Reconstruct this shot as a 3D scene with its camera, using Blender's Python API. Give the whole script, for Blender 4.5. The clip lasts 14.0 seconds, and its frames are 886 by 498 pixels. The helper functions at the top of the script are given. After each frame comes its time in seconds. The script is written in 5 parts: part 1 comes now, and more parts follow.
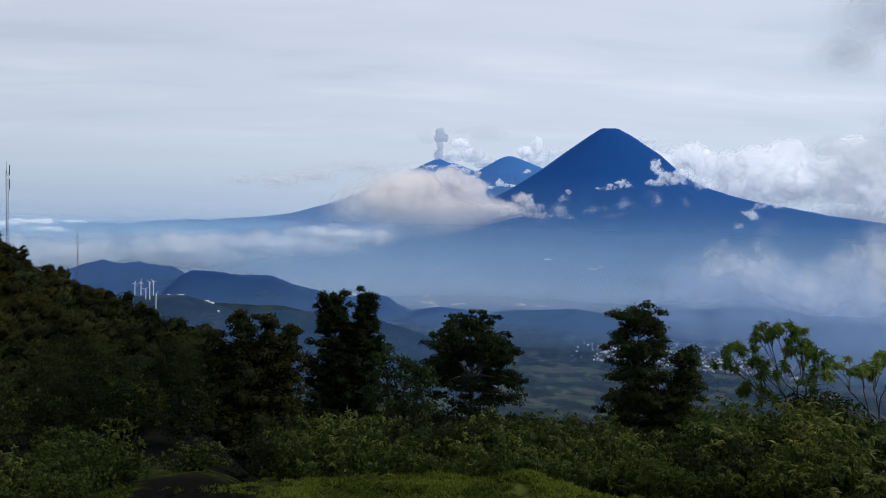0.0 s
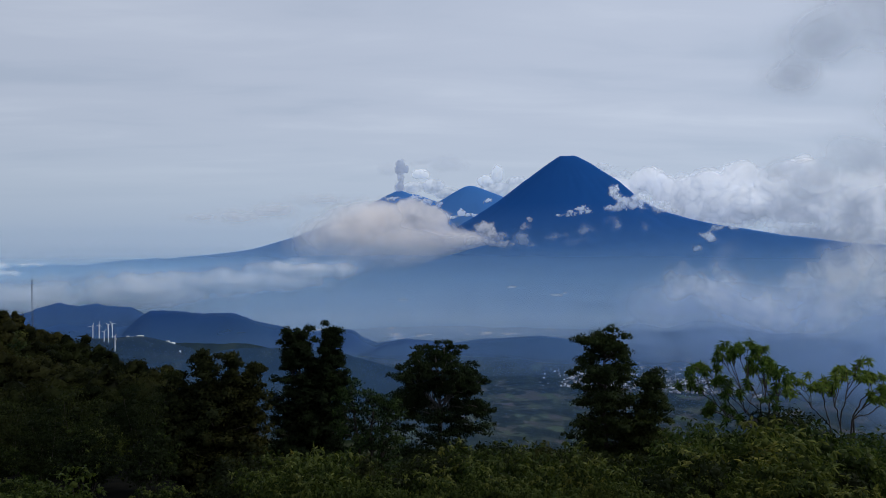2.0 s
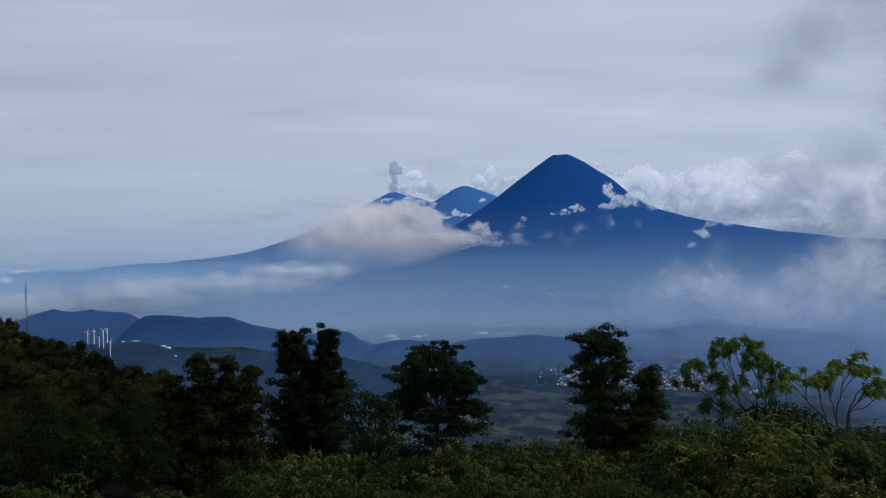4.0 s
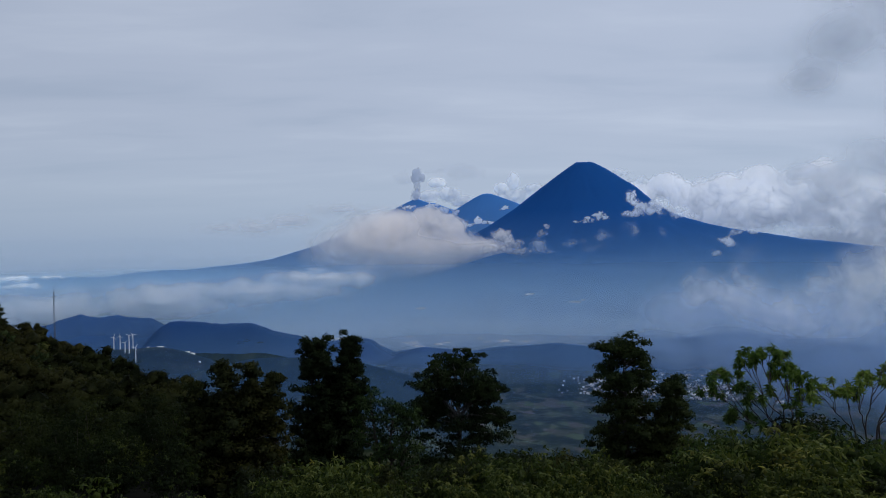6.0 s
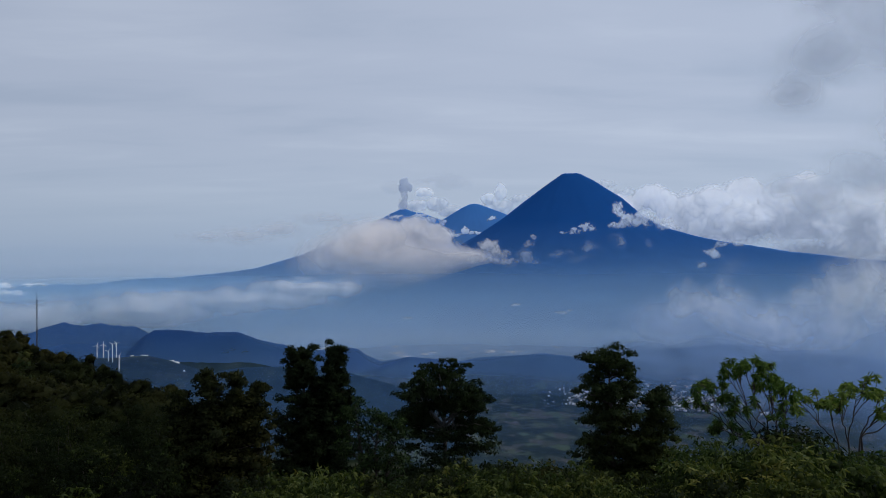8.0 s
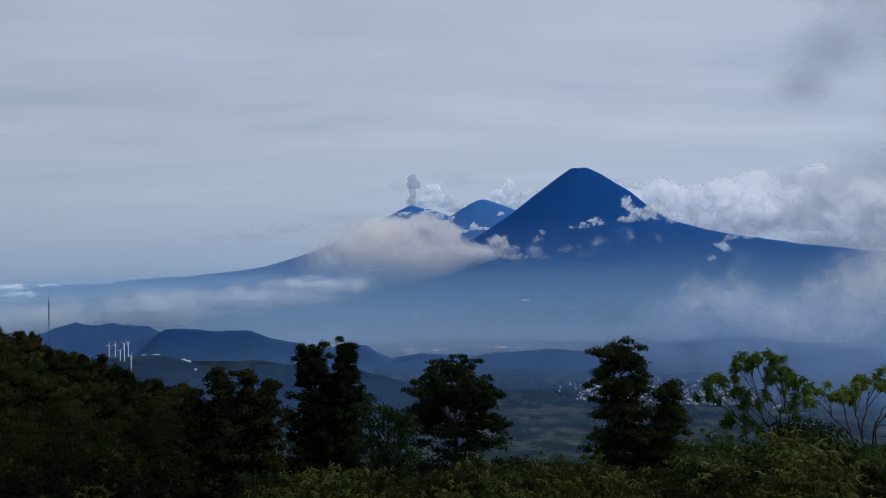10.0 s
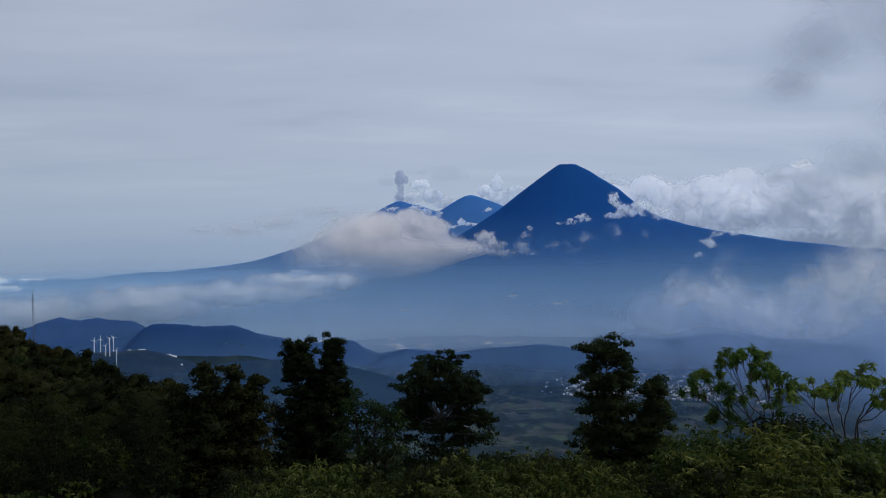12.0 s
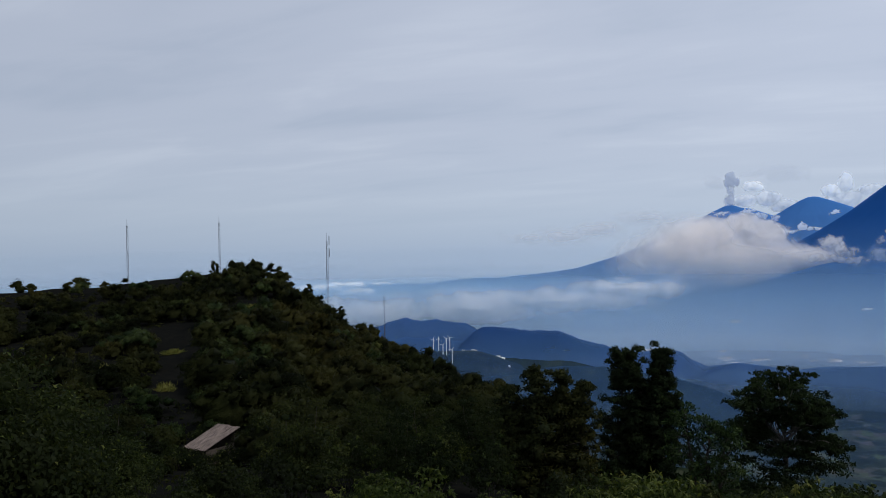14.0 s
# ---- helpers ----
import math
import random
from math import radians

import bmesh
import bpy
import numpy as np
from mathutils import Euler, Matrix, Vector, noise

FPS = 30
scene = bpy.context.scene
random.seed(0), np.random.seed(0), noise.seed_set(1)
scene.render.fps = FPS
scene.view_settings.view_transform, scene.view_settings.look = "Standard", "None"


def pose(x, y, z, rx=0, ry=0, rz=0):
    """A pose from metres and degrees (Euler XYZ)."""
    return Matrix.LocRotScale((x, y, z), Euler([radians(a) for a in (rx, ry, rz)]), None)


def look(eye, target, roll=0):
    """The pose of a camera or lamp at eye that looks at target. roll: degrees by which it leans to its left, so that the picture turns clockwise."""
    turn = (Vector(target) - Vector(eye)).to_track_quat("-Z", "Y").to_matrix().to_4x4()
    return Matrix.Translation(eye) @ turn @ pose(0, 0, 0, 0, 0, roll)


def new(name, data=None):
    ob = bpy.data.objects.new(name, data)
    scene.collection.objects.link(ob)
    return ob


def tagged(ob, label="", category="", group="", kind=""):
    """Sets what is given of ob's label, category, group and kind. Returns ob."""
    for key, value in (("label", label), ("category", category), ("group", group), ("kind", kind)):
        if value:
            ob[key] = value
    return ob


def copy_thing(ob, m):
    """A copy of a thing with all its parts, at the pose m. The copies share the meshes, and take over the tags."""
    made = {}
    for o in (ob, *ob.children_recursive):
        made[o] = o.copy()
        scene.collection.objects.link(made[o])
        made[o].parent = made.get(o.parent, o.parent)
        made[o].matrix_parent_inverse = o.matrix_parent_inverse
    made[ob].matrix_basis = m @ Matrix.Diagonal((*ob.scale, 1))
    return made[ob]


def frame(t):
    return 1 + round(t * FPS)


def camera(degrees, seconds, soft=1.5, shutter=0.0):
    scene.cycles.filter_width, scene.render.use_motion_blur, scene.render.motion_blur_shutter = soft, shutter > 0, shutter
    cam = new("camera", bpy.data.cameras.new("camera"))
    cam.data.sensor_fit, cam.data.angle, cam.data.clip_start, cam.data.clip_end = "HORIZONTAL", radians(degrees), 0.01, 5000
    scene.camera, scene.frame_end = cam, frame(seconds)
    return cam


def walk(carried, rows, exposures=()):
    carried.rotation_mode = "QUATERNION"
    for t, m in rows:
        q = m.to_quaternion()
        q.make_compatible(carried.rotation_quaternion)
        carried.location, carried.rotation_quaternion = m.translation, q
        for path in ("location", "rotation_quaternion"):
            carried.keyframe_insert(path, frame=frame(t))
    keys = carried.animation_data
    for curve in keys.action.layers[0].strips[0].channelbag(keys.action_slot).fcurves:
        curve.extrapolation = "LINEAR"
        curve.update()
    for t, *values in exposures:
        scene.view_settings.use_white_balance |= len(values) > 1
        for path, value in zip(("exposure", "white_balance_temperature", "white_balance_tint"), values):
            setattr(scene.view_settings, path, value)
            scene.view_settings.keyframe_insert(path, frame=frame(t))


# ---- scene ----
# (seconds, yaw, pitch, roll) of a camera turned by hand at arm's length round a standing point
TURNS = [(0, -0.539, -3.614, 1.727), (0.3, 4.735, -2.938, 0.076), (0.5, 10.153, -3.184, -0.355), (0.8, 14.298, -2.663, -1.285), (1, 12.767, -2.935, -0.569), (1.2, 9.024, -2.299, 0.774), (1.5, 3.989, -1.634, 0.442), (1.8, -0.867, -1.235, -0.789), (2, -3.200, -1.309, -0.041), (2.5, -4.691, -1.554, 0.121), (3, -4.217, -1.502, -0.332), (5.5, -2.651, -0.890, -0.788), (6, -1.944, -0.705, -0.733), (6.5, -2.451, -0.299, -0.636), (7, -3.200, 0.000, -0.600), (7.5, -3.158, 0.109, -0.527), (8, -2.915, 0.020, -0.315), (8.5, -2.109, 0.236, -0.854), (11, -2.354, -0.517, -1.064), (11.5, -2.600, -0.424, -0.832), (12, -3.165, -0.592, -0.763), (12.5, -2.310, -0.327, -0.994), (13, 4.297, 0.444, -1.033), (13.2, 7.127, 0.278, -0.620), (13.5, 11.355, 0.195, 0.174), (13.8, 16.272, 0.136, -0.605), (14, 20.318, 0.295, -0.974)]
EYE, ARM = 1.6, 0.35
cam = camera(59.45, 14.0, soft=0.6)
walk(cam, [(t, pose(-ARM * math.sin(radians(w)), ARM * math.cos(radians(w)) - ARM, EYE, 90 + p, 0, w) @ pose(0, 0, 0, 0, 0, r))
           for t, w, p, r in TURNS],
     exposures=[(0.0, 0.36, 6900, 10), (0.5, 0.17, 6820, 10), (1.0, 0.19, 6800, 10), (1.5, 0.02, 6700, 10), (2.0, 0.0, 6600, 10), (3.0, -0.02, 6550, 10), (5.5, -0.09, 6420, 10), (8.5, -0.14, 6400, 10), (12.5, -0.17, 6460, 10), (13.1, -0.17, 6500, 10), (13.5, -0.03, 6540, 10), (14.0, 0.09, 6680, 10)])

# the air is built of many thin sheets
scene.cycles.transparent_max_bounces = 32

# ---- world, sun ----
SUN_AZ, SUN_EL = 105.0, 52.0   # degrees right of +y, above the horizon
world = bpy.data.worlds.new("overcast_sky")
scene.world = world
world.use_nodes = True


class Nodes:
    """Short hand for node trees."""

    def __init__(self, tree):
        self.tree = tree
        tree.nodes.clear()

    def add(self, kind, **settings):
        n = self.tree.nodes.new(kind)
        for key, value in settings.items():
            if key == "op":
                n.operation = value
            elif key == "blend":
                n.blend_type = value
            elif key == "typed":
                n.data_type = value
        return n

    def link(self, a, b):
        self.tree.links.new(a, b)

    def put(self, socket, value):
        if isinstance(value, bpy.types.NodeSocket):
            self.link(value, socket)
        else:
            socket.default_value = value

    def math(self, op, a, b=0.0, c=0.0, clamp=False):
        n = self.add("ShaderNodeMath", op=op)
        n.use_clamp = clamp
        for i, v in enumerate((a, b, c)):
            self.put(n.inputs[i], v)
        return n.outputs[0]

    def vec(self, op, a, b=(0, 0, 0)):
        n = self.add("ShaderNodeVectorMath", op=op)
        self.put(n.inputs[0], a)
        self.put(n.inputs[1], b)
        return n.outputs[1] if op in ("DOT_PRODUCT", "LENGTH") else n.outputs[0]

    def noise(self, vector, scale, detail=4.0, rough=0.55, warp=0.0):
        n = self.add("ShaderNodeTexNoise")
        self.put(n.inputs["Vector"], vector)
        n.inputs["Scale"].default_value = scale
        n.inputs["Detail"].default_value = detail
        n.inputs["Roughness"].default_value = rough
        n.inputs["Distortion"].default_value = warp
        return n.outputs[0]

    def ramp(self, value, stops, ease=False):
        n = self.add("ShaderNodeValToRGB")
        e = n.color_ramp.elements
        n.color_ramp.interpolation = "EASE" if ease else "LINEAR"
        while len(e) < len(stops):
            e.new(0.5)
        for i, (p, c) in enumerate(stops):
            e[i].position = p
            e[i].color = (*c, 1.0) if isinstance(c, tuple) else (c, c, c, 1.0)
        self.put(n.inputs[0], value)
        return n.outputs[0]

    def mix(self, fac, a, b, blend="MIX"):
        n = self.add("ShaderNodeMix", typed="RGBA")
        n.blend_type = blend
        self.put(n.inputs[0], fac)
        for i, v in ((6, a), (7, b)):
            self.put(n.inputs[i], (*v, 1.0) if isinstance(v, tuple) and len(v) == 3 else v)
        return n.outputs[2]

    def split(self, v):
        n = self.add("ShaderNodeSeparateXYZ")
        self.link(v, n.inputs[0])
        return n.outputs

    def step(self, value, low, high):
        n = self.add("ShaderNodeMapRange")
        n.interpolation_type = "SMOOTHSTEP"
        self.put(n.inputs[0], value)
        n.inputs[1].default_value, n.inputs[2].default_value = low, high
        return n.outputs[0]


def overcast():
    k = Nodes(world.node_tree)
    way = k.add("ShaderNodeTexCoord").outputs["Generated"]
    sky = k.add("ShaderNodeTexSky")
    sky.sky_type, sky.sun_disc = "NISHITA", False
    sky.sun_elevation, sky.sun_rotation = radians(SUN_EL), radians(SUN_AZ)
    x, y, z = k.split(way)
    up = k.math("MAXIMUM", z, 0.0)
    # a cloud deck overhead, seen flatter towards the horizon
    flat = k.math("ADD", up, 0.10)
    deck = k.add("ShaderNodeCombineXYZ")
    k.link(k.math("DIVIDE", x, flat), deck.inputs[0])
    k.link(k.math("DIVIDE", y, flat), deck.inputs[1])
    streaks = k.vec("MULTIPLY", deck.outputs[0], (0.55, 1.3, 1.0))
    broad = k.noise(streaks, 0.55, 3.0, 0.5, 0.3)
    fine = k.noise(streaks, 1.7, 5.0, 0.55, 0.4)
    tone = k.math("ADD", k.math("MULTIPLY", broad, 0.65), k.math("MULTIPLY", fine, 0.35))
    cloud = k.ramp(tone, [(0.37, (0.375, 0.445, 0.578)), (0.5, (0.46, 0.522, 0.655)), (0.63, (0.555, 0.618, 0.745))], True)
    haze = k.ramp(up, [(0.0, (0.345, 0.45, 0.62)), (0.06, (0.41, 0.50, 0.65)), (0.22, (0.462, 0.535, 0.675)), (1.0, (0.60, 0.64, 0.74))])
    grey = k.mix(k.step(up, 0.0, 0.16), haze, cloud)
    grey = k.mix(0.35, grey, haze)
    clear = k.add("ShaderNodeVectorMath", op="SCALE")
    k.link(sky.outputs[0], clear.inputs[0])
    clear.inputs["Scale"].default_value = 0.1
    # the cloud is thinner and brighter towards the sun
    side = k.vec("DOT_PRODUCT", way, (math.sin(radians(62)), math.cos(radians(62)), 0.0))
    gain = k.add("ShaderNodeVectorMath", op="SCALE")
    k.link(grey, gain.inputs[0])
    k.link(k.math("ADD", k.math("MULTIPLY", side, 0.19), 0.945), gain.inputs["Scale"])
    out = k.mix(0.92, clear.outputs[0], gain.outputs[0])
    back = k.add("ShaderNodeBackground")
    k.link(out, back.inputs[0])
    back.inputs[1].default_value = 1.0
    k.link(back.outputs[0], k.add("ShaderNodeOutputWorld").inputs[0])


overcast()
sun = new("sun", bpy.data.lights.new("sun", "SUN"))
sun.data.energy, sun.data.angle, sun.data.color = 1.3, radians(14), (1.0, 0.95, 0.88)
sun_from = Vector((math.sin(radians(SUN_AZ)) * math.cos(radians(SUN_EL)), math.cos(radians(SUN_AZ)) * math.cos(radians(SUN_EL)), math.sin(radians(SUN_EL))))
sun.matrix_world = look(sun_from * 50, (0, 0, 0))


# ---- materials ----
def surface(name, rough=0.8, spec=0.3):
    m = bpy.data.materials.new(name)
    m.use_nodes = True
    k = Nodes(m.node_tree)
    b = k.add("ShaderNodeBsdfPrincipled")
    b.inputs["Roughness"].default_value = rough
    b.inputs["Specular IOR Level"].default_value = spec
    k.link(b.outputs[0], k.add("ShaderNodeOutputMaterial").inputs[0])
    return m, k, b


def bump(k, b, height, strength, distance):
    n = k.add("ShaderNodeBump")
    n.inputs["Strength"].default_value, n.inputs["Distance"].default_value = strength, distance
    k.link(height, n.inputs["Height"])
    k.link(n.outputs[0], b.inputs["Normal"])


def leaf_material(name, dark, mid, light, gloss=0.06, patch=0.8, own_share=0.5, stops=(0.25, 0.55, 0.85), relief=0.0):
    m, k, b = surface(name, 0.55, gloss)
    where = k.add("ShaderNodeNewGeometry").outputs["Position"]
    own = k.add("ShaderNodeNewGeometry").outputs["Random Per Island"]
    v = k.math("ADD", k.math("MULTIPLY", own, own_share), k.math("MULTIPLY", k.noise(where, patch, 3.0), 1.0 - own_share))
    v = k.math("ADD", v, k.math("MULTIPLY", k.math("SUBTRACT", k.add("ShaderNodeObjectInfo").outputs["Random"], 0.5), 0.40))
    leaf = k.ramp(v, [(stops[0], dark), (stops[1], mid), (stops[2], light)])
    # stands of different growth, metres across
    stand = k.ramp(k.noise(where, patch * 0.16, 3.0, 0.6), [(0.36, (0.50, 0.60, 0.54)), (0.52, (1.0, 1.0, 1.0)), (0.66, (1.18, 1.0, 0.80))])
    tint = k.mix(1.0, leaf, stand, "MULTIPLY")
    k.link(tint, b.inputs["Base Color"])
    # light comes through the blades, warmer than it falls on them
    glow, both = k.add("ShaderNodeBsdfTranslucent"), k.add("ShaderNodeMixShader")
    k.link(k.mix(1.0, tint, (1.5, 1.45, 0.9), "MULTIPLY"), glow.inputs[0])
    both.inputs[0].default_value = 0.38
    out = b.outputs[0].links[0].to_node
    k.link(b.outputs[0], both.inputs[1])
    k.link(glow.outputs[0], both.inputs[2])
    k.link(both.outputs[0], out.inputs[0])
    if relief:
        bump(k, b, k.noise(where, relief, 3.0, 0.6), 0.9, 0.8 / relief)
    return m


def plain(name, colour, rough=0.7, metal=0.0, grain=30.0, vary=0.35):
    m, k, b = surface(name, rough)
    where = k.add("ShaderNodeTexCoord").outputs["Object"]
    n = k.noise(where, grain, 5.0)
    k.link(k.ramp(n, [(0.3, tuple(c * (1 - vary) for c in colour)), (0.7, tuple(min(1, c * (1 + vary)) for c in colour))]), b.inputs["Base Color"])
    b.inputs["Metallic"].default_value = metal
    bump(k, b, n, 0.3, 0.02)
    return m


def ground_material():
    m, k, b = surface("ground", 1.0, 0.0)
    where = k.add("ShaderNodeNewGeometry").outputs["Position"]
    x, y, z = k.split(where)
    flat = k.vec("MULTIPLY", where, (1, 1, 0.3))
    far = k.step(k.vec("LENGTH", where), 250.0, 700.0)
    # near: black cinder soil and moss-green turf
    turf = k.ramp(k.noise(flat, 3.5, 6.0, 0.65), [(0.35, (0.010, 0.013, 0.005)), (0.55, (0.030, 0.040, 0.009)), (0.72, (0.075, 0.088, 0.018))])
    soil = k.ramp(k.noise(flat, 14.0, 6.0, 0.7), [(0.3, (0.003, 0.003, 0.003)), (0.7, (0.012, 0.011, 0.010))])
    scrub = k.ramp(k.noise(flat, 1.2, 6.0, 0.65), [(0.35, (0.0055, 0.0063, 0.0065)), (0.7, (0.011, 0.011, 0.009))])
    near = k.mix(k.step(k.noise(flat, 0.9, 4.0, 0.6, 0.5), 0.43, 0.52), soil, turf)
    # two trodden paths of bare black cinder
    for bearing, half, r0, r1 in ((-17.7, 0.75, 13.0, 15.0), (-27.0, 0.9, 14.0, 17.0)):
        off = k.math("ABSOLUTE", k.vec("DOT_PRODUCT", where, (math.cos(radians(bearing)), -math.sin(radians(bearing)), 0.0)))
        off = k.math("ADD", off, k.math("MULTIPLY", k.noise(flat, 2.5, 4.0), 0.5))
        trod = k.math("MULTIPLY", k.step(off, half + 0.35, half), k.step(k.vec("LENGTH", where), r1, r0))
        trod = k.math("MULTIPLY", trod, k.step(y, 1.0, 2.0))
        near = k.mix(trod, near, soil)
    near = k.mix(k.step(k.vec("LENGTH", where), 14.0, 22.0), near, scrub)
    # far: woods, with fields on the valley floor
    woods = k.ramp(k.noise(flat, 0.02, 8.0, 0.7), [(0.36, (0.004, 0.008, 0.006)), (0.56, (0.018, 0.026, 0.014)), (0.70, (0.06, 0.066, 0.036))])
    plots = k.add("ShaderNodeTexVoronoi")
    k.put(plots.inputs["Vector"], k.vec("MULTIPLY", where, (1, 0.7, 0)))
    plots.inputs["Scale"].default_value = 0.045
    tint = k.split(plots.outputs["Color"])[0]
    fields = k.ramp(tint, [(0.1, (0.012, 0.018, 0.012)), (0.4, (0.03, 0.04, 0.022)), (0.65, (0.07, 0.06, 0.052)), (0.9, (0.055, 0.075, 0.036))])
    low = k.step(z, -285.0, -320.0)
    bearing = k.math("ARCTAN2", x, y)
    shelf = k.math("MULTIPLY", k.step(bearing, radians(-25), radians(-23)), k.step(bearing, radians(-11), radians(-14)))
    shelf = k.math("MULTIPLY", shelf, k.step(k.vec("LENGTH", where), 1930.0, 1890.0))
    low = k.math("MAXIMUM", low, k.math("MULTIPLY", shelf, 0.55))
    mask = k.math("MULTIPLY", low, k.step(k.noise(flat, 0.010, 7.0, 0.7), 0.46, 0.54))
    away = k.mix(mask, woods, fields)
    k.link(k.mix(far, near, away), b.inputs["Base Color"])
    bump(k, b, k.noise(flat, 9.0, 5.0, 0.7), 0.6, 0.06)
    return m


def mountain_material(name, a, c, scale):
    m, k, b = surface(name, 0.95, 0.05)
    where = k.add("ShaderNodeNewGeometry").outputs["Position"]
    k.link(k.ramp(k.noise(where, scale, 9.0, 0.65), [(0.32, a), (0.68, c)]), b.inputs["Base Color"])
    bump(k, b, k.noise(where, scale * 2, 8.0, 0.7), 0.5, 12.0)
    return m


def scatter(m, k, colour, alpha, relief=None, depth=0.0):
    """A thin lit sheet of droplets: it scatters to both sides and lets the rest through."""
    d, t, clear = (k.add("ShaderNodeBsdf" + n) for n in ("Diffuse", "Translucent", "Transparent"))
    for n in (d, t):
        k.put(n.inputs[0], (*colour, 1.0) if isinstance(colour, tuple) else colour)
    if relief:
        n = k.add("ShaderNodeBump")
        n.inputs["Strength"].default_value, n.inputs["Distance"].default_value = 1.0, depth
        k.link(relief, n.inputs["Height"])
        k.link(n.outputs[0], d.inputs["Normal"])
    both, out = k.add("ShaderNodeAddShader"), k.add("ShaderNodeMixShader")
    k.link(d.outputs[0], both.inputs[0])
    k.link(t.outputs[0], both.inputs[1])
    k.put(out.inputs[0], alpha)
    k.link(clear.outputs[0], out.inputs[1])
    k.link(both.outputs[0], out.inputs[2])
    k.link(out.outputs[0], k.add("ShaderNodeOutputMaterial").inputs[0])


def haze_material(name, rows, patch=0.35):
    """Haze put in as tint; thickness and colour follow the height: rows of (z, alpha, colour)."""
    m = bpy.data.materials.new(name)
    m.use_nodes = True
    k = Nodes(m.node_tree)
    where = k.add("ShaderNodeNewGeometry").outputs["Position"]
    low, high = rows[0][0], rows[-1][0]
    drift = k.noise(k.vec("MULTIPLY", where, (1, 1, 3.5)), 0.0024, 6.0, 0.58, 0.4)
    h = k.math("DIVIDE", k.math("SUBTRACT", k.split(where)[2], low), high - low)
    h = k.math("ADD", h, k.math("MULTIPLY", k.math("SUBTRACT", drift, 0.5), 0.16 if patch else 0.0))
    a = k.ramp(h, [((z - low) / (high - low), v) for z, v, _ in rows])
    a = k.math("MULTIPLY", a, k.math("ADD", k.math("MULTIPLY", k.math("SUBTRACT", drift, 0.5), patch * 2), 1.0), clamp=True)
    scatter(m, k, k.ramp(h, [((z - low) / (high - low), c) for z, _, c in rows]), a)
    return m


def cloud_material(name, colour, shade, aspect, scale, cover, ragged, puff, thick, seed, soft, heads, tops, depth):
    """A cloud body in its own coordinates (-1 to 1): round heads (x, z, half width, half height) run together, torn by drifts
    (ragged) and heaped into lobes (puff); crisp at its tops, fading at its foot."""
    m = bpy.data.materials.new(name)
    m.use_nodes = True
    k = Nodes(m.node_tree)
    own = k.add("ShaderNodeTexCoord").outputs["Object"]
    place = k.vec("ADD", k.vec("MULTIPLY", own, aspect), (seed * 7.3, seed * 3.1, seed * 5.7))
    swirl = k.add("ShaderNodeTexNoise")
    k.link(place, swirl.inputs["Vector"])
    swirl.inputs["Scale"].default_value, swirl.inputs["Detail"].default_value = scale * 0.8, 3.0
    turn = k.vec("SUBTRACT", swirl.outputs["Color"], (0.5, 0.5, 0.5))
    place = k.vec("ADD", place, k.vec("MULTIPLY", turn, (0.7 / scale,) * 3))
    drift = k.noise(place, scale, 5.0, 0.52)
    lobes = 0.0
    for share, size in ((0.66, 1.5), (0.34, 3.4)):
        n = k.math("ABSOLUTE", k.math("SUBTRACT", k.math("MULTIPLY", k.noise(place, scale * size, 0.0), 2.0), 1.0))
        lobes = k.math("ADD", lobes, k.math("MULTIPLY", n, share * 3.0))
    lobes = k.math("SUBTRACT", lobes, 0.75)
    x, y, z = k.split(k.vec("ADD", own, k.vec("MULTIPLY", turn, (0.35 / aspect[0], 0.0, 0.35))))
    body = None
    for hx, hz, hw, hh in heads:
        dx, dz = k.math("DIVIDE", k.math("SUBTRACT", x, hx), hw), k.math("DIVIDE", k.math("SUBTRACT", z, hz), hh)
        one = k.math("SUBTRACT", 1.0, k.math("SQRT", k.math("ADD", k.math("MULTIPLY", dx, dx), k.math("MULTIPLY", dz, dz))))
        if body is None:
            body = one
        else:
            n = k.add("ShaderNodeMath", op="SMOOTH_MAX")
            k.link(body, n.inputs[0])
            k.link(one, n.inputs[1])
            n.inputs[2].default_value = 0.15
            body = n.outputs[0]
    core = k.math("MINIMUM", body, 0.45 if puff else 1.0)
    edge = k.math("ADD", k.math("MULTIPLY", core, cover), k.math("MULTIPLY", k.math("SUBTRACT", drift, 0.5), ragged))
    edge = k.math("ADD", edge, k.math("MULTIPLY", lobes, puff))
    relief = k.math("ADD", body, k.math("ADD", k.math("MULTIPLY", k.noise(place, scale, 1.5), 2.0), k.math("MULTIPLY", lobes, puff * 0.5)))
    ox, oy, oz = k.split(own)
    rim = k.math("MULTIPLY", k.math("SUBTRACT", 1.0, k.math("ABSOLUTE", ox)), k.math("SUBTRACT", 1.0, k.math("ABSOLUTE", oz)))
    high = k.step(oz, -0.5, 0.4)
    crisp, faint = k.step(edge, 0.0, soft * 0.6), k.step(edge, 0.0, soft)
    a = k.math("ADD", k.math("MULTIPLY", crisp, high), k.math("MULTIPLY", faint, k.math("SUBTRACT", 1.0, high))) if puff else faint
    a = k.math("MULTIPLY", a, k.math("MULTIPLY", k.math("MULTIPLY", k.step(body, -0.35, 0.15 if puff else 0.5), k.step(rim, 0.0, 0.14)), thick))
    # lit tops, shaded undersides and creases are put into the cloud's colour
    tone = k.math("ADD", k.math("MULTIPLY", oz, tops), k.math("MULTIPLY", k.math("ADD", drift, k.math("MULTIPLY", lobes, 0.22)), 1.0))
    scatter(m, k, k.ramp(tone, [(0.34, shade), (0.66, colour)]), a, relief, depth)
    return m


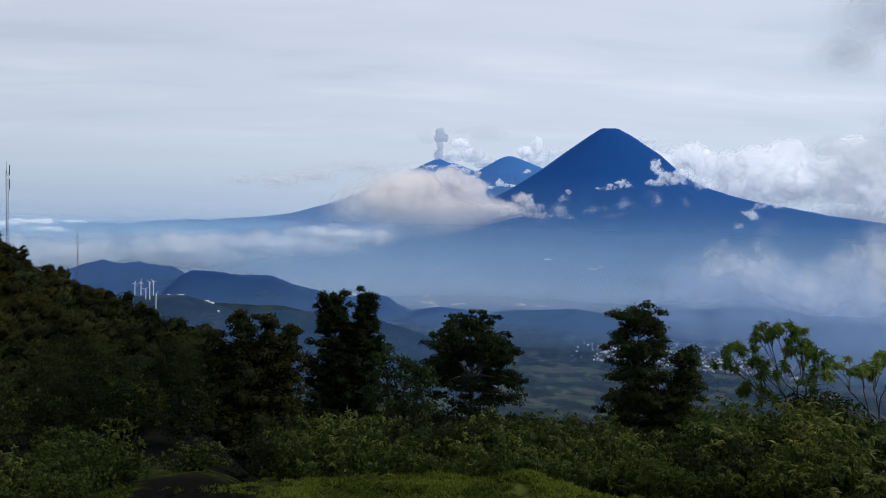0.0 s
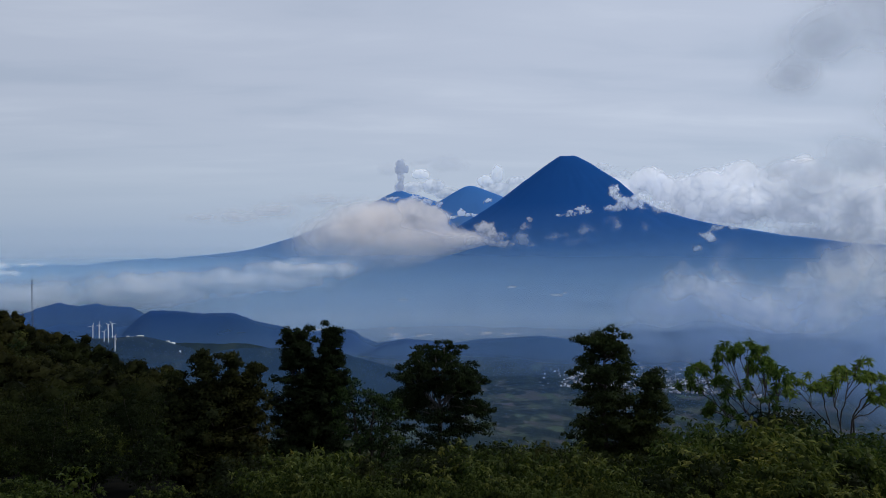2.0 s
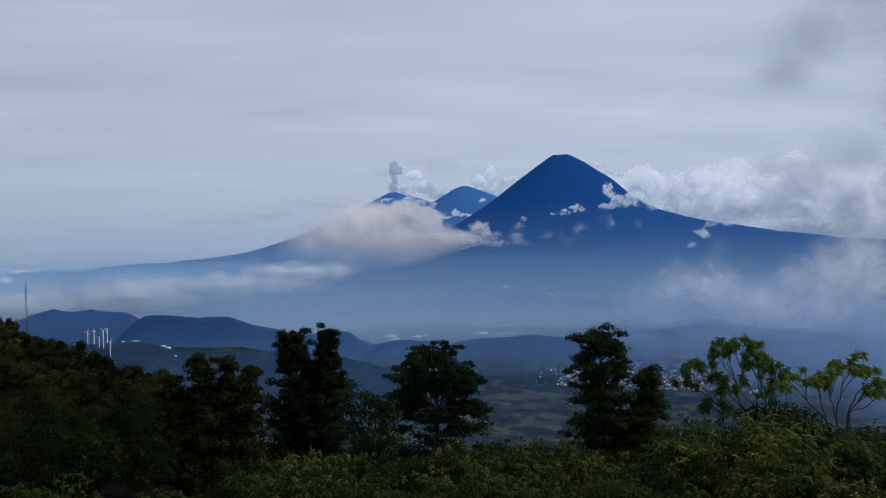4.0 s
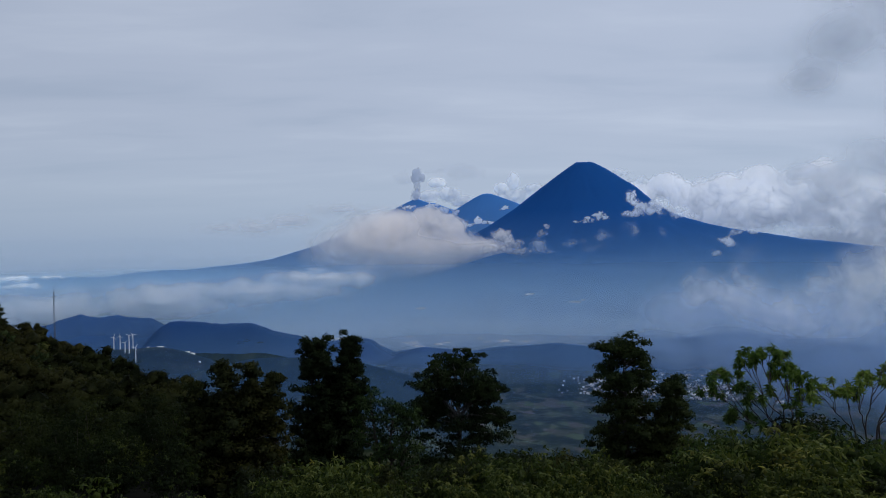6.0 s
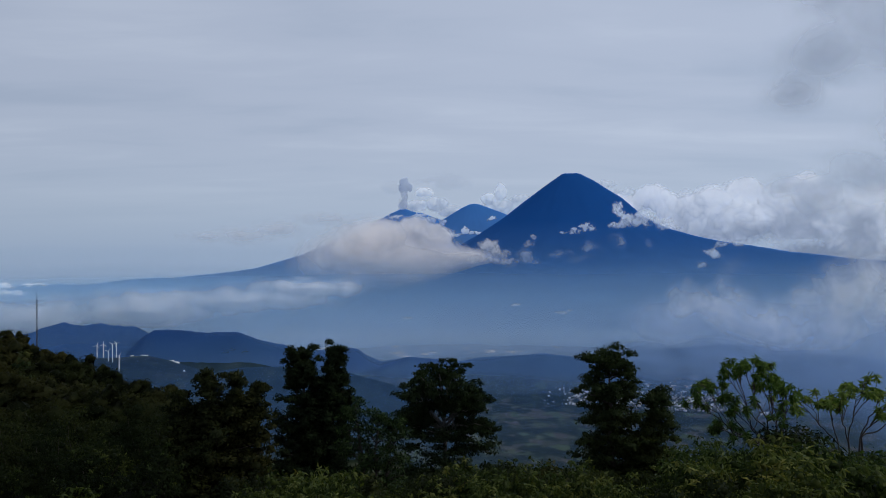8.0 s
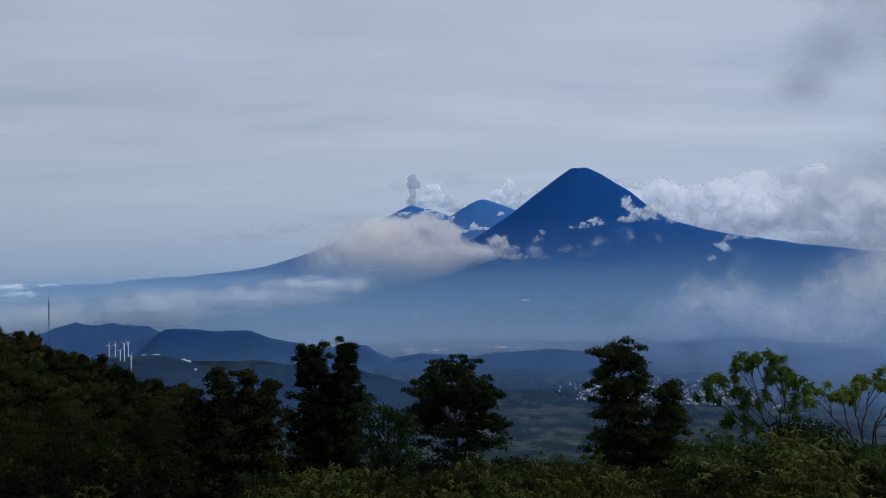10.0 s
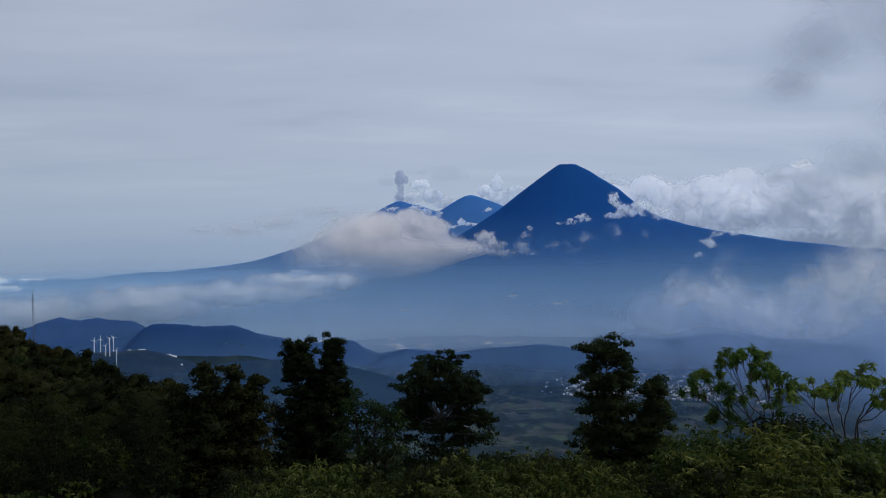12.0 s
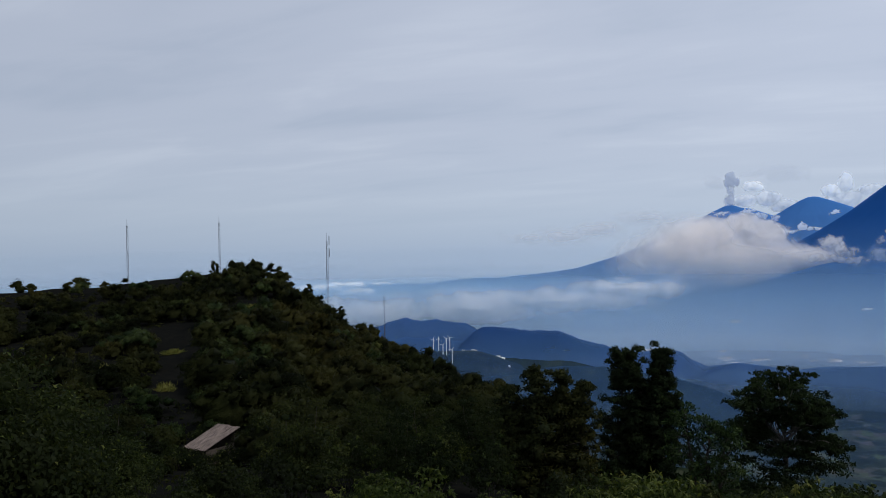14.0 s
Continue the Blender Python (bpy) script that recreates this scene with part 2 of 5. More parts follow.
# ---- builders ----
def part(name, data, material, parent=None, label=""):
    """Links a bmesh or a mesh as ONE mesh object, under a thing or a part."""
    if isinstance(data, bmesh.types.BMesh):
        me = bpy.data.meshes.new(name)
        data.to_mesh(me)
        data.free()
    else:
        me = data
    if material and not me.materials:
        me.materials.append(material)
    ob = new(name, me)
    if parent:
        ob.parent = parent
    return tagged(ob, label)


def thing(name, label, category, m=None, group="", kind=""):
    ob = new(name)
    if m:
        ob.matrix_world = m
    return tagged(ob, label, category, group, kind)


def mesh_of(name, verts, faces, smooth=False):
    """A mesh from arrays: verts n x 3, faces m x 3 or m x 4."""
    verts, faces = np.asarray(verts, np.float32), np.asarray(faces, np.int32)
    ways = verts[:, 3:] if verts.shape[1] == 6 else None
    verts = np.ascontiguousarray(verts[:, :3])
    me = bpy.data.meshes.new(name)
    n, c = faces.shape
    me.vertices.add(len(verts))
    me.vertices.foreach_set("co", verts.ravel())
    me.loops.add(n * c)
    me.loops.foreach_set("vertex_index", faces.ravel())
    me.polygons.add(n)
    me.polygons.foreach_set("loop_start", np.arange(0, n * c, c, dtype=np.int32))
    me.polygons.foreach_set("loop_total", np.full(n, c, np.int32))
    if smooth:
        me.polygons.foreach_set("use_smooth", np.ones(n, bool))
    me.update(calc_edges=True)
    if ways is not None:
        # leaves shade softly with the crown that they lie on
        me.polygons.foreach_set("use_smooth", np.ones(n, bool))
        me.attributes.new("custom_normal", "FLOAT_VECTOR", "POINT").data.foreach_set("vector", np.ascontiguousarray(ways).ravel())
    return me


def grid_faces(rows, cols, wrap=False):
    r, c = np.meshgrid(np.arange(rows - 1), np.arange(cols if wrap else cols - 1), indexing="ij")
    d = (c + 1) % cols
    return np.stack([r * cols + c, r * cols + d, (r + 1) * cols + d, (r + 1) * cols + c], -1).reshape(-1, 4)


def spot(az, el, r):
    """The place at a horizontal distance r from the standing point, by bearing (right of +y) and elevation from the eye."""
    a = radians(az)
    return Vector((r * math.sin(a), r * math.cos(a), EYE + r * math.tan(radians(el))))


def tubes(paths, sides=5):
    """One mesh of tapered tubes; each path is a list of (point, radius)."""
    vs, fs, n = [], [], 0
    for p in paths:
        pts = [np.array(q[0], float) for q in p]
        for i, (q, r) in enumerate(p):
            d = pts[min(i + 1, len(pts) - 1)] - pts[max(i - 1, 0)]
            d /= np.linalg.norm(d) + 1e-9
            s = np.cross(d, (0.3, 0.9, 0.1) if abs(d[2]) > 0.8 else (0, 0, 1))
            s /= np.linalg.norm(s) + 1e-9
            t = np.cross(d, s)
            a = np.arange(sides) * 2 * np.pi / sides
            vs.append(pts[i] + r * (np.cos(a)[:, None] * s + np.sin(a)[:, None] * t))
        fs.append(grid_faces(len(p), sides, True) + n)
        n += len(p) * sides
    return np.concatenate(vs), np.concatenate(fs)


SOFT = 0.7


def leaves(rng, at, out, length, width, droop=0.0, lie=0.0, mess=0.5, soft=SOFT):
    """Folded leaves, two triangles each, growing from the points at: along the ways out (lie 0) or flat on the shell (lie 1)."""
    n = len(at)
    d = out * (1 - 0.75 * lie) + rng.normal(0, 0.45 + 0.5 * lie, (n, 3))
    d[:, 2] -= droop
    d -= out * (d * out).sum(1)[:, None] * 0.75 * lie
    d /= np.linalg.norm(d, axis=1)[:, None] + 1e-9
    up = rng.normal(0, mess, (n, 3)) + (0, 0, 1.0 - 0.5 * lie) + out * lie
    s = np.cross(d, up)
    s /= np.linalg.norm(s, axis=1)[:, None] + 1e-9
    k = np.cross(s, d)
    flip = np.where((k * out).sum(1) < 0, -1.0, 1.0)[:, None]
    s, k = s * flip, k * flip
    way = out / (np.linalg.norm(out, axis=1)[:, None] + 1e-9) * soft + k * (1.1 - soft)
    way /= np.linalg.norm(way, axis=1)[:, None] + 1e-9
    L = (length * rng.uniform(0.65, 1.25, n))[:, None]
    W = (width * rng.uniform(0.7, 1.2, n))[:, None]
    v = np.stack([at, at + d * L * 0.45 + s * W * 0.5 + k * L * 0.10, at + d * L - k * L * 0.08, at + d * L * 0.45 - s * W * 0.5 + k * L * 0.10], 1).reshape(-1, 3)
    v = np.concatenate([v, np.repeat(way, 4, 0)], 1)
    i = np.arange(n)[:, None] * 4
    return v, np.concatenate([i + (0, 1, 2), i + (0, 2, 3)], 1).reshape(-1, 3)


def clumps(rng, centres, radius, per, length, width, flat=1.0, droop=0.0, inner=0.55, lie=0.6, mess=0.5, soft=SOFT):
    """Leaves round each centre, on uneven shells."""
    n = len(centres)
    d = rng.normal(0, 1, (n * per, 3))
    d /= np.linalg.norm(d, axis=1)[:, None]
    d[:, 2] = np.where(d[:, 2] < -0.2, -d[:, 2] * 0.6, d[:, 2])
    r = np.repeat(np.asarray(radius) * np.ones(n), per) * rng.uniform(inner, 1.0, n * per)
    at = np.repeat(centres, per, 0) + d * r[:, None] * (1, 1, flat)
    return leaves(rng, at, d * (1, 1, max(flat, 0.35)), length, width, droop, lie, mess, soft)


def cores(rng, centres, radius, flat=0.85):
    """The dense leafy hearts of clumps: small uneven domes."""
    n = len(centres)
    sides = 5
    a = np.arange(sides) * 2 * np.pi / sides
    ring = [np.stack([np.cos(a + i * 0.4) * math.cos(e), np.sin(a + i * 0.4) * math.cos(e), np.full(sides, math.sin(e))], -1) for i, e in enumerate((-0.35, 0.6))]
    d = np.concatenate(ring + [np.array([[0, 0, 1.0]])])
    q = grid_faces(2, sides, True)
    tri = np.concatenate([q[:, [0, 1, 2]], q[:, [0, 2, 3]], np.array([[5 + i, 5 + (i + 1) % sides, 10] for i in range(sides)])])
    r = (np.asarray(radius) * np.ones(n))[:, None, None] * rng.uniform(0.75, 1.15, (n, 11, 1))
    v = np.asarray(centres)[:, None, :] + d[None] * r * (1, 1, flat)
    v = np.concatenate([v, np.broadcast_to(d[None], v.shape)], 2).reshape(-1, 6)
    return v, (np.arange(n)[:, None, None] * 11 + tri[None]).reshape(-1, 3)


def lumps(rng, centres, radius, rings, sides, uneven=0.22, flat=0.9):
    """Leafy masses seen from afar: domes whose surface is heaped and dented all over."""
    n = len(centres)
    e = np.linspace(-0.5, 1.35, rings)
    a = np.arange(sides) * 2 * np.pi / sides
    d = np.concatenate([np.stack([np.cos(a + i * 0.5) * math.cos(q), np.sin(a + i * 0.5) * math.cos(q), np.full(sides, math.sin(q))], -1) for i, q in enumerate(e)] + [np.array([[0, 0, 1.0]])])
    q = grid_faces(rings, sides, True)
    last = (rings - 1) * sides
    tri = np.concatenate([q[:, [0, 1, 2]], q[:, [0, 2, 3]], np.array([[last + i, last + (i + 1) % sides, rings * sides] for i in range(sides)])])
    r = (np.asarray(radius) * np.ones(n))[:, None, None] * rng.uniform(1 - uneven, 1 + uneven, (n, len(d), 1))
    v = np.asarray(centres)[:, None, :] + d[None] * r * (1, 1, flat)
    way = d[None] + rng.normal(0, 0.5, v.shape)
    way /= np.linalg.norm(way, axis=2)[:, :, None]
    return np.concatenate([v, way], 2).reshape(-1, 6), (np.arange(n)[:, None, None] * len(d) + tri[None]).reshape(-1, 3)


def joined(*sets):
    """Several (verts, faces) as one."""
    v, f, n = [], [], 0
    for a, b in sets:
        v.append(a)
        f.append(b + n)
        n += len(a)
    return np.concatenate(v), np.concatenate(f)
# ---- the ground: one sheet from the standing point to the horizon ----
def lerp(x, xs, ys):
    return np.interp(x, xs, ys)


def wave(x, y, size, seed=0.0):
    """Smooth uneven relief between about -1 and 1."""
    x, y = x / size + seed * 1.7, y / size - seed * 2.3
    return (np.sin(x * 1.0 + 1.3 * np.sin(y * 0.7 + seed)) + np.sin(y * 1.1 + 1.7 * np.sin(x * 0.6 - seed)) + np.sin((x + y) * 0.73 + seed)) / 3


SLOPE_R = [0, 3, 7, 9, 11, 18, 32, 60, 150, 500, 1200, 5000]
SLOPE_Z = [0, -0.1, -1.0, -1.8, -2.6, -5.2, -9.6, -22, -62, -185, -335, -345]
CREST_AZ = [-180, -100, -62, -50, -45, -37, -34.5, -32, -30, -28, -26, -24.4, -21.5, -17.8, -15.5, -13]
CREST_R = [160, 160, 155, 150, 150, 145, 140, 132, 126, 120, 113, 107, 95, 80, 70, 62]
CREST_EL = [0, -1.0, -1.9, -2.1, -1.8, -1.0, -0.9, -1.7, -3.2, -4.7, -6.1, -7.2, -8.5, -10.4, -11.8, -13.5]


def height(az, r):
    """Ground height at bearings az (degrees) and distances r from the standing point."""
    az, r = np.broadcast_arrays(np.asarray(az, float), np.asarray(r, float))
    x, y = r * np.sin(np.radians(az)), r * np.cos(np.radians(az))
    z = lerp(r, SLOPE_R, SLOPE_Z)
    # the hill to the side, with a hollow before it
    rc, zc = lerp(az, CREST_AZ, CREST_R), EYE + lerp(az, CREST_AZ, CREST_R) * np.tan(np.radians(lerp(az, CREST_AZ, CREST_EL)))
    u = np.clip(r / rc, 0, 3)
    foot = lerp(r, [0, 3, 8, 20, 48], [0, -0.1, -1.7, -5.0, -10.6])
    t = np.clip((r - 42) / np.maximum(rc - 42, 5), 0, 1)
    rise = foot + (zc - foot) * (t ** 1.15)
    hill = np.where(r < rc, rise, zc - (r - rc) * 0.55 - 4 * (1 - np.exp(-(r - rc) / 12)))
    w = np.clip((-12.0 - az) / 5.0, 0, 1)
    w = w * w * (3 - 2 * w)
    z = z * (1 - w) + np.maximum(hill, z) * w
    # behind the standing point the slope goes on upwards a little
    b = np.clip((np.abs(az) - 75) / 50, 0, 1)
    z = z * (1 - b) + b * np.minimum(r * 0.05, 60.0)
    # ridges across the valley, each with a steep front
    def ridge(top, at, before, behind):
        d = r - at
        return -345 + (top + 345) * np.exp(-np.where(d < 0, d / before, d / behind) ** 2)
    far_top = EYE + 2150 * np.tan(np.radians(lerp(az, [-60, -32, -25.3, -24.6, -23.1, -22.1, -20.8, -20.1, -18.6, -18.1, -17.2, -15.5, -12, -9],
                                                  [-7, -6.4, -5.5, -5.2, -4.77, -4.95, -4.9, -5.2, -5.3, -5.65, -6.6, -7.6, -9.5, -12]) + 0.028 * np.sin(az * 4.3 + 2 * np.sin(az * 1.3)) + 0.022 * np.sin(az * 11.7 + 1.5 * np.sin(az * 2.9))))
    fore_top = EYE + 2010 * np.tan(np.radians(lerp(az, [-22.5, -20.5, -19.3, -18.2, -17.4, -16.1, -12.7, -12.0, -9.6, -7.0, -4.7, -3.4, -2.9, -2.2, -0.6, 1.5, 4],
                                                   [-12, -8.4, -7.0, -5.8, -5.52, -5.53, -6.0, -5.94, -6.84, -7.35, -7.24, -7.27, -7.85, -8.25, -9.0, -10, -12]) + 0.028 * np.sin(az * 4.3 + 2 * np.sin(az * 1.3)) + 0.022 * np.sin(az * 11.7 + 1.5 * np.sin(az * 2.9))))
    mid_top = EYE + 1950 * np.tan(np.radians(lerp(az, [-8, -3, -1.3, 0.4, 2.9, 5.4, 10.4, 12.8, 17.2, 21, 24, 32, 60],
                                                  [-12, -9.1, -8.55, -8.15, -8.45, -8.25, -7.85, -8.1, -7.4, -6.95, -6.7, -7.4, -8])))
    low_top = EYE + 1400 * np.tan(np.radians(lerp(az, [-60, -25, -18, -11.5, -8.7, -3.8, -0.5, 1.1, 5, 12], [-9, -10.2, -9.6, -8.75, -8.45, -9.2, -10.7, -11.4, -13, -15])))
    flatland = EYE + 1850 * np.tan(np.radians(lerp(az, [-30, -23.5, -22, -18, -16.6, -14.6, -11], [-8.5, -7.5, -7.28, -7.27, -7.5, -8.3, -15])))
    rough = wave(x, y, 55, 1) * 8 + wave(x, y, 22, 2) * 4.5
    for top, at, before, behind in ((far_top, 2150, 130, 400), (fore_top, 2010, 120, 260), (mid_top, 1950, 170, 300), (low_top, 1400, 180, 320), (flatland, 1850, 230, 160)):
        z = np.where(r > 700, np.maximum(z, ridge(top, at, before, behind)), z)
    # the plain behind the ridges rises to the cone's foot
    plain_z = lerp(r, [2080, 2160, 2286, 2420, 2600], [-345, -320, -284, -250, -345])
    z = np.where((az > -14) & (az < 24), np.maximum(z, -345 + (plain_z + 345) * np.clip((az + 14) / 3, 0, 1) * np.clip((24 - az) / 4, 0, 1)), z)
    z = z + np.where(r > 600, rough * np.clip((r - 600) / 500, 0, 1) * np.clip((z + 345) / 40, 0.08, 1) * 0.7, 0)
    # a lumpy turf bank just below the standing point
    z = z + np.clip((r - 4) / 2, 0, 1) * np.clip((10 - r) / 2, 0, 1) * (0.10 * wave(x, y, 0.33, 7) + 0.07 * wave(x, y, 0.16, 8))
    # small relief underfoot, more on the hill
    z = z + np.clip(r / 12, 0, 1) * np.clip(3 - r / 300, 0, 1) * (0.10 * wave(x, y, 0.9, 3) + 0.22 * wave(x, y, 2.6, 4) * np.clip(r / 30, 0.2, 1))
    z = z + np.clip((r - 40) / 60, 0, 1) * np.clip(1 - (r - 220) / 200, 0, 1) * wave(x, y, 13, 5) * 0.8
    return z


def ground_at(x, y):
    return float(height(math.degrees(math.atan2(x, y)), math.hypot(x, y)))


def ground():
    az = np.concatenate([np.arange(-180, -64, 4.0), np.arange(-64, 48, 0.28), np.arange(48, 180, 4.0)])
    r = np.concatenate([[0.0005, 0.5, 1.0], np.geomspace(1.5, 60, 90), np.geomspace(62, 1000, 70), np.arange(1020, 2800, 22), np.geomspace(2830, 4980, 20)])
    A, R = np.meshgrid(az, r)
    v = np.stack([R * np.sin(np.radians(A)), R * np.cos(np.radians(A)), height(A, R)], -1).reshape(-1, 3)
    f = grid_faces(len(r), len(az), True)[:, ::-1]
    ob = part("ground", mesh_of("ground", v, f, True), ground_material())
    tagged(ob, "dark volcanic hillside falling to a hazy wooded valley", "ground", kind="structure")


ground()


# ---- volcanoes ----
def volcano(name, label, az, d, left, right, front, material, air, gully, crater=0.0):
    """A cone at bearing az and distance d; left, right and front are profiles of (radius, height)."""
    centre = spot(az, 0, d)
    r = np.concatenate([np.linspace(0, 120, 16), np.geomspace(130, max(left[-1][0], right[-1][0]), 70)])
    n = 300
    a = np.arange(n) * 2 * np.pi / n          # 0 to the right as seen from the standing point, then away
    R, A = np.meshgrid(r, a, indexing="ij")
    side = np.clip(0.5 + 0.9 * np.cos(A), 0, 1)
    lp, rp, fp = (lerp(R, [p[0] for p in q], [p[1] for p in q]) for q in (left, right, front))
    facing = np.abs(np.sin(A)) ** 1.6
    z = (lp * (1 - side) + rp * side) * (1 - facing) + fp * facing
    z = z + gully * np.clip((R - 80) / 400, 0, 1) * np.clip((z + 300) / 300, 0, 1) * (wave(R * 0.6, A * 330, 26, 2) + wave(R * 0.5, A * 700, 19, 3) * 0.5)
    z = z - crater * np.exp(-(R / 22) ** 2)
    ux, uy = Vector((math.cos(radians(az)), -math.sin(radians(az)))), Vector((math.sin(radians(az)), math.cos(radians(az))))
    X = centre.x + R * (np.cos(A) * ux.x + np.sin(A) * uy.x)
    Y = centre.y + R * (np.cos(A) * ux.y + np.sin(A) * uy.y)
    v = np.stack([X, Y, z], -1).reshape(-1, 3)
    ob = part(name, mesh_of(name, v, grid_faces(len(r), n, True), True), material)
    tagged(ob, label, "volcano", "volcanoes on the skyline", "structure")
    # a see-through copy of the cone, blue distance haze put into its colour
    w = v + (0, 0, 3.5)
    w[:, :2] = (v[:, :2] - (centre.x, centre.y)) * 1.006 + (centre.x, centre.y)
    tagged(part("haze", mesh_of("haze", w, grid_faces(len(r), n, True), True), air), "blue shell on the volcano's slopes, distance haze put into its colour", "haze", kind="structure")
    return v


WOODED = mountain_material("wooded_flank", (0.012, 0.017, 0.012), (0.034, 0.042, 0.026), 0.012)
CINDER = mountain_material("cinder_flank", (0.02, 0.02, 0.022), (0.05, 0.048, 0.046), 0.014)
NEAR_HAZE_TINT = haze_material("haze_tint_near", [(-345, 0.80, (0.30, 0.40, 0.50)), (-230, 0.76, (0.12, 0.22, 0.40)), (-60, 0.72, (0.045, 0.14, 0.37)), (120, 0.70, (0.013, 0.092, 0.335)), (400, 0.70, (0.010, 0.082, 0.315))], 0.0)
FAR_HAZE_TINT = haze_material("haze_tint_far", [(-345, 0.85, (0.20, 0.32, 0.50)), (-60, 0.8, (0.11, 0.22, 0.44)), (120, 0.82, (0.06, 0.185, 0.47)), (300, 0.84, (0.045, 0.17, 0.47))], 0.0)
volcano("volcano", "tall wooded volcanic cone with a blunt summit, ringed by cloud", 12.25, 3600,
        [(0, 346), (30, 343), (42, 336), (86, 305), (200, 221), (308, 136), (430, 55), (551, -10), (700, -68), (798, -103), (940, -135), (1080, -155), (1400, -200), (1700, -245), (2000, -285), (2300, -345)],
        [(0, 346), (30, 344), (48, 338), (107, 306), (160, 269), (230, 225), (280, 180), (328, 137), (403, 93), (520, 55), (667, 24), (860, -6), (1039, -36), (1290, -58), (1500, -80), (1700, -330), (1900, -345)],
        [(0, 346), (45, 338), (110, 304), (230, 222), (400, 92), (600, -40), (900, -190), (1300, -325), (1900, -345)], WOODED, NEAR_HAZE_TINT, 5.0, 4.0)
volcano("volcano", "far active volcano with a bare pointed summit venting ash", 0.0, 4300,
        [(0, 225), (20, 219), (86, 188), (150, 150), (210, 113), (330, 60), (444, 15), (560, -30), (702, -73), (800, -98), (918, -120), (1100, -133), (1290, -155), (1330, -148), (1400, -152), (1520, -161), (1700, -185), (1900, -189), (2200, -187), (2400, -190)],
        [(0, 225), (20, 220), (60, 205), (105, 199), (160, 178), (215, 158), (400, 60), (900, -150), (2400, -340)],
        [(0, 225), (60, 200), (200, 120), (500, -60), (900, -260), (1200, -340), (2400, -350)], CINDER, FAR_HAZE_TINT, 5.0)
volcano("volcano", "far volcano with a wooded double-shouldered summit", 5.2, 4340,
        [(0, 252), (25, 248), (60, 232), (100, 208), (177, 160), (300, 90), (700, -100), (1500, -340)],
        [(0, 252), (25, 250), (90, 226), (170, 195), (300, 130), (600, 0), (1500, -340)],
        [(0, 252), (60, 232), (200, 150), (500, -60), (900, -260), (1500, -350)], WOODED, FAR_HAZE_TINT, 5.0)


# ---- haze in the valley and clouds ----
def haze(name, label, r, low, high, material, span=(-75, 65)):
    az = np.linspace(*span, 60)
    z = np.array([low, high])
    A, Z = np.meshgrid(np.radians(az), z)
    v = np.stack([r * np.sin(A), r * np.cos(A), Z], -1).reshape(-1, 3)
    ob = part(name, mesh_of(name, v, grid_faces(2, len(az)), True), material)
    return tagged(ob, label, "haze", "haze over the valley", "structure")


# curtains across the valley, each putting a layer of distance haze into its tint
haze("haze", "curtain of thin blue haze tint over the near valley", 1180, -420, -40,
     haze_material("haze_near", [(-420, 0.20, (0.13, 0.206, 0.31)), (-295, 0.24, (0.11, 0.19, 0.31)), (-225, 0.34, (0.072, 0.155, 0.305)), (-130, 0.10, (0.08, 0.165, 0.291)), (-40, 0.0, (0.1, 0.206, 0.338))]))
haze("haze", "curtain of blue haze tint before the dark ridges", 1992, -420, -70,
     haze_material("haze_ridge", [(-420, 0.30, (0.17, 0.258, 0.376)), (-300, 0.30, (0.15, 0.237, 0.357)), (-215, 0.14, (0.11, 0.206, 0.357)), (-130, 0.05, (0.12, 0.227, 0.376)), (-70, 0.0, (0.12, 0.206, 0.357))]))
haze("haze", "curtain of thin blue haze tint between two ridges", 2078, -420, -70,
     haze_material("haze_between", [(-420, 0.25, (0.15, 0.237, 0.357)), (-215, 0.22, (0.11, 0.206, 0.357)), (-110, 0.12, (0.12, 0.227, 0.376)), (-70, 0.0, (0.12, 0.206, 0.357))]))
haze("haze", "curtain of pale mist tint before the tall cone", 2290, -420, 20,
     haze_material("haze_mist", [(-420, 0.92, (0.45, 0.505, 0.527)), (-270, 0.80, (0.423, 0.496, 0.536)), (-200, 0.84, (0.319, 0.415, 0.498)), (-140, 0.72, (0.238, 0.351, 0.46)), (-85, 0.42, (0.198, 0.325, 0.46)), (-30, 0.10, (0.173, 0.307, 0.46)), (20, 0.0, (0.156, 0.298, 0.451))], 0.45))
haze("haze", "curtain of blue haze tint before the far volcanoes", 3950, -420, -80,
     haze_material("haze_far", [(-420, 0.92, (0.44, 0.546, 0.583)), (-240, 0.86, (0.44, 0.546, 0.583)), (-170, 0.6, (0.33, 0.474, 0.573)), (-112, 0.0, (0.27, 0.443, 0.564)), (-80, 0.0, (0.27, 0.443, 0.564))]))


def ridge_haze_tint(label, a0, a1, r0, r1, material):
    """A see-through copy of a ridge's face, with blue distance haze put into its colour."""
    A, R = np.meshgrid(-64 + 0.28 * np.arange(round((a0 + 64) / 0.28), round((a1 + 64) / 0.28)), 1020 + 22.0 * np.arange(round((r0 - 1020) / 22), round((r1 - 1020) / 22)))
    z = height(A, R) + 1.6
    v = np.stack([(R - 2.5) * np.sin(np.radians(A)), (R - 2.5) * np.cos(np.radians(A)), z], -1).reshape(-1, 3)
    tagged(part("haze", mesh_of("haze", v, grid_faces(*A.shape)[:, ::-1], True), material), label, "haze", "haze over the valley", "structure")


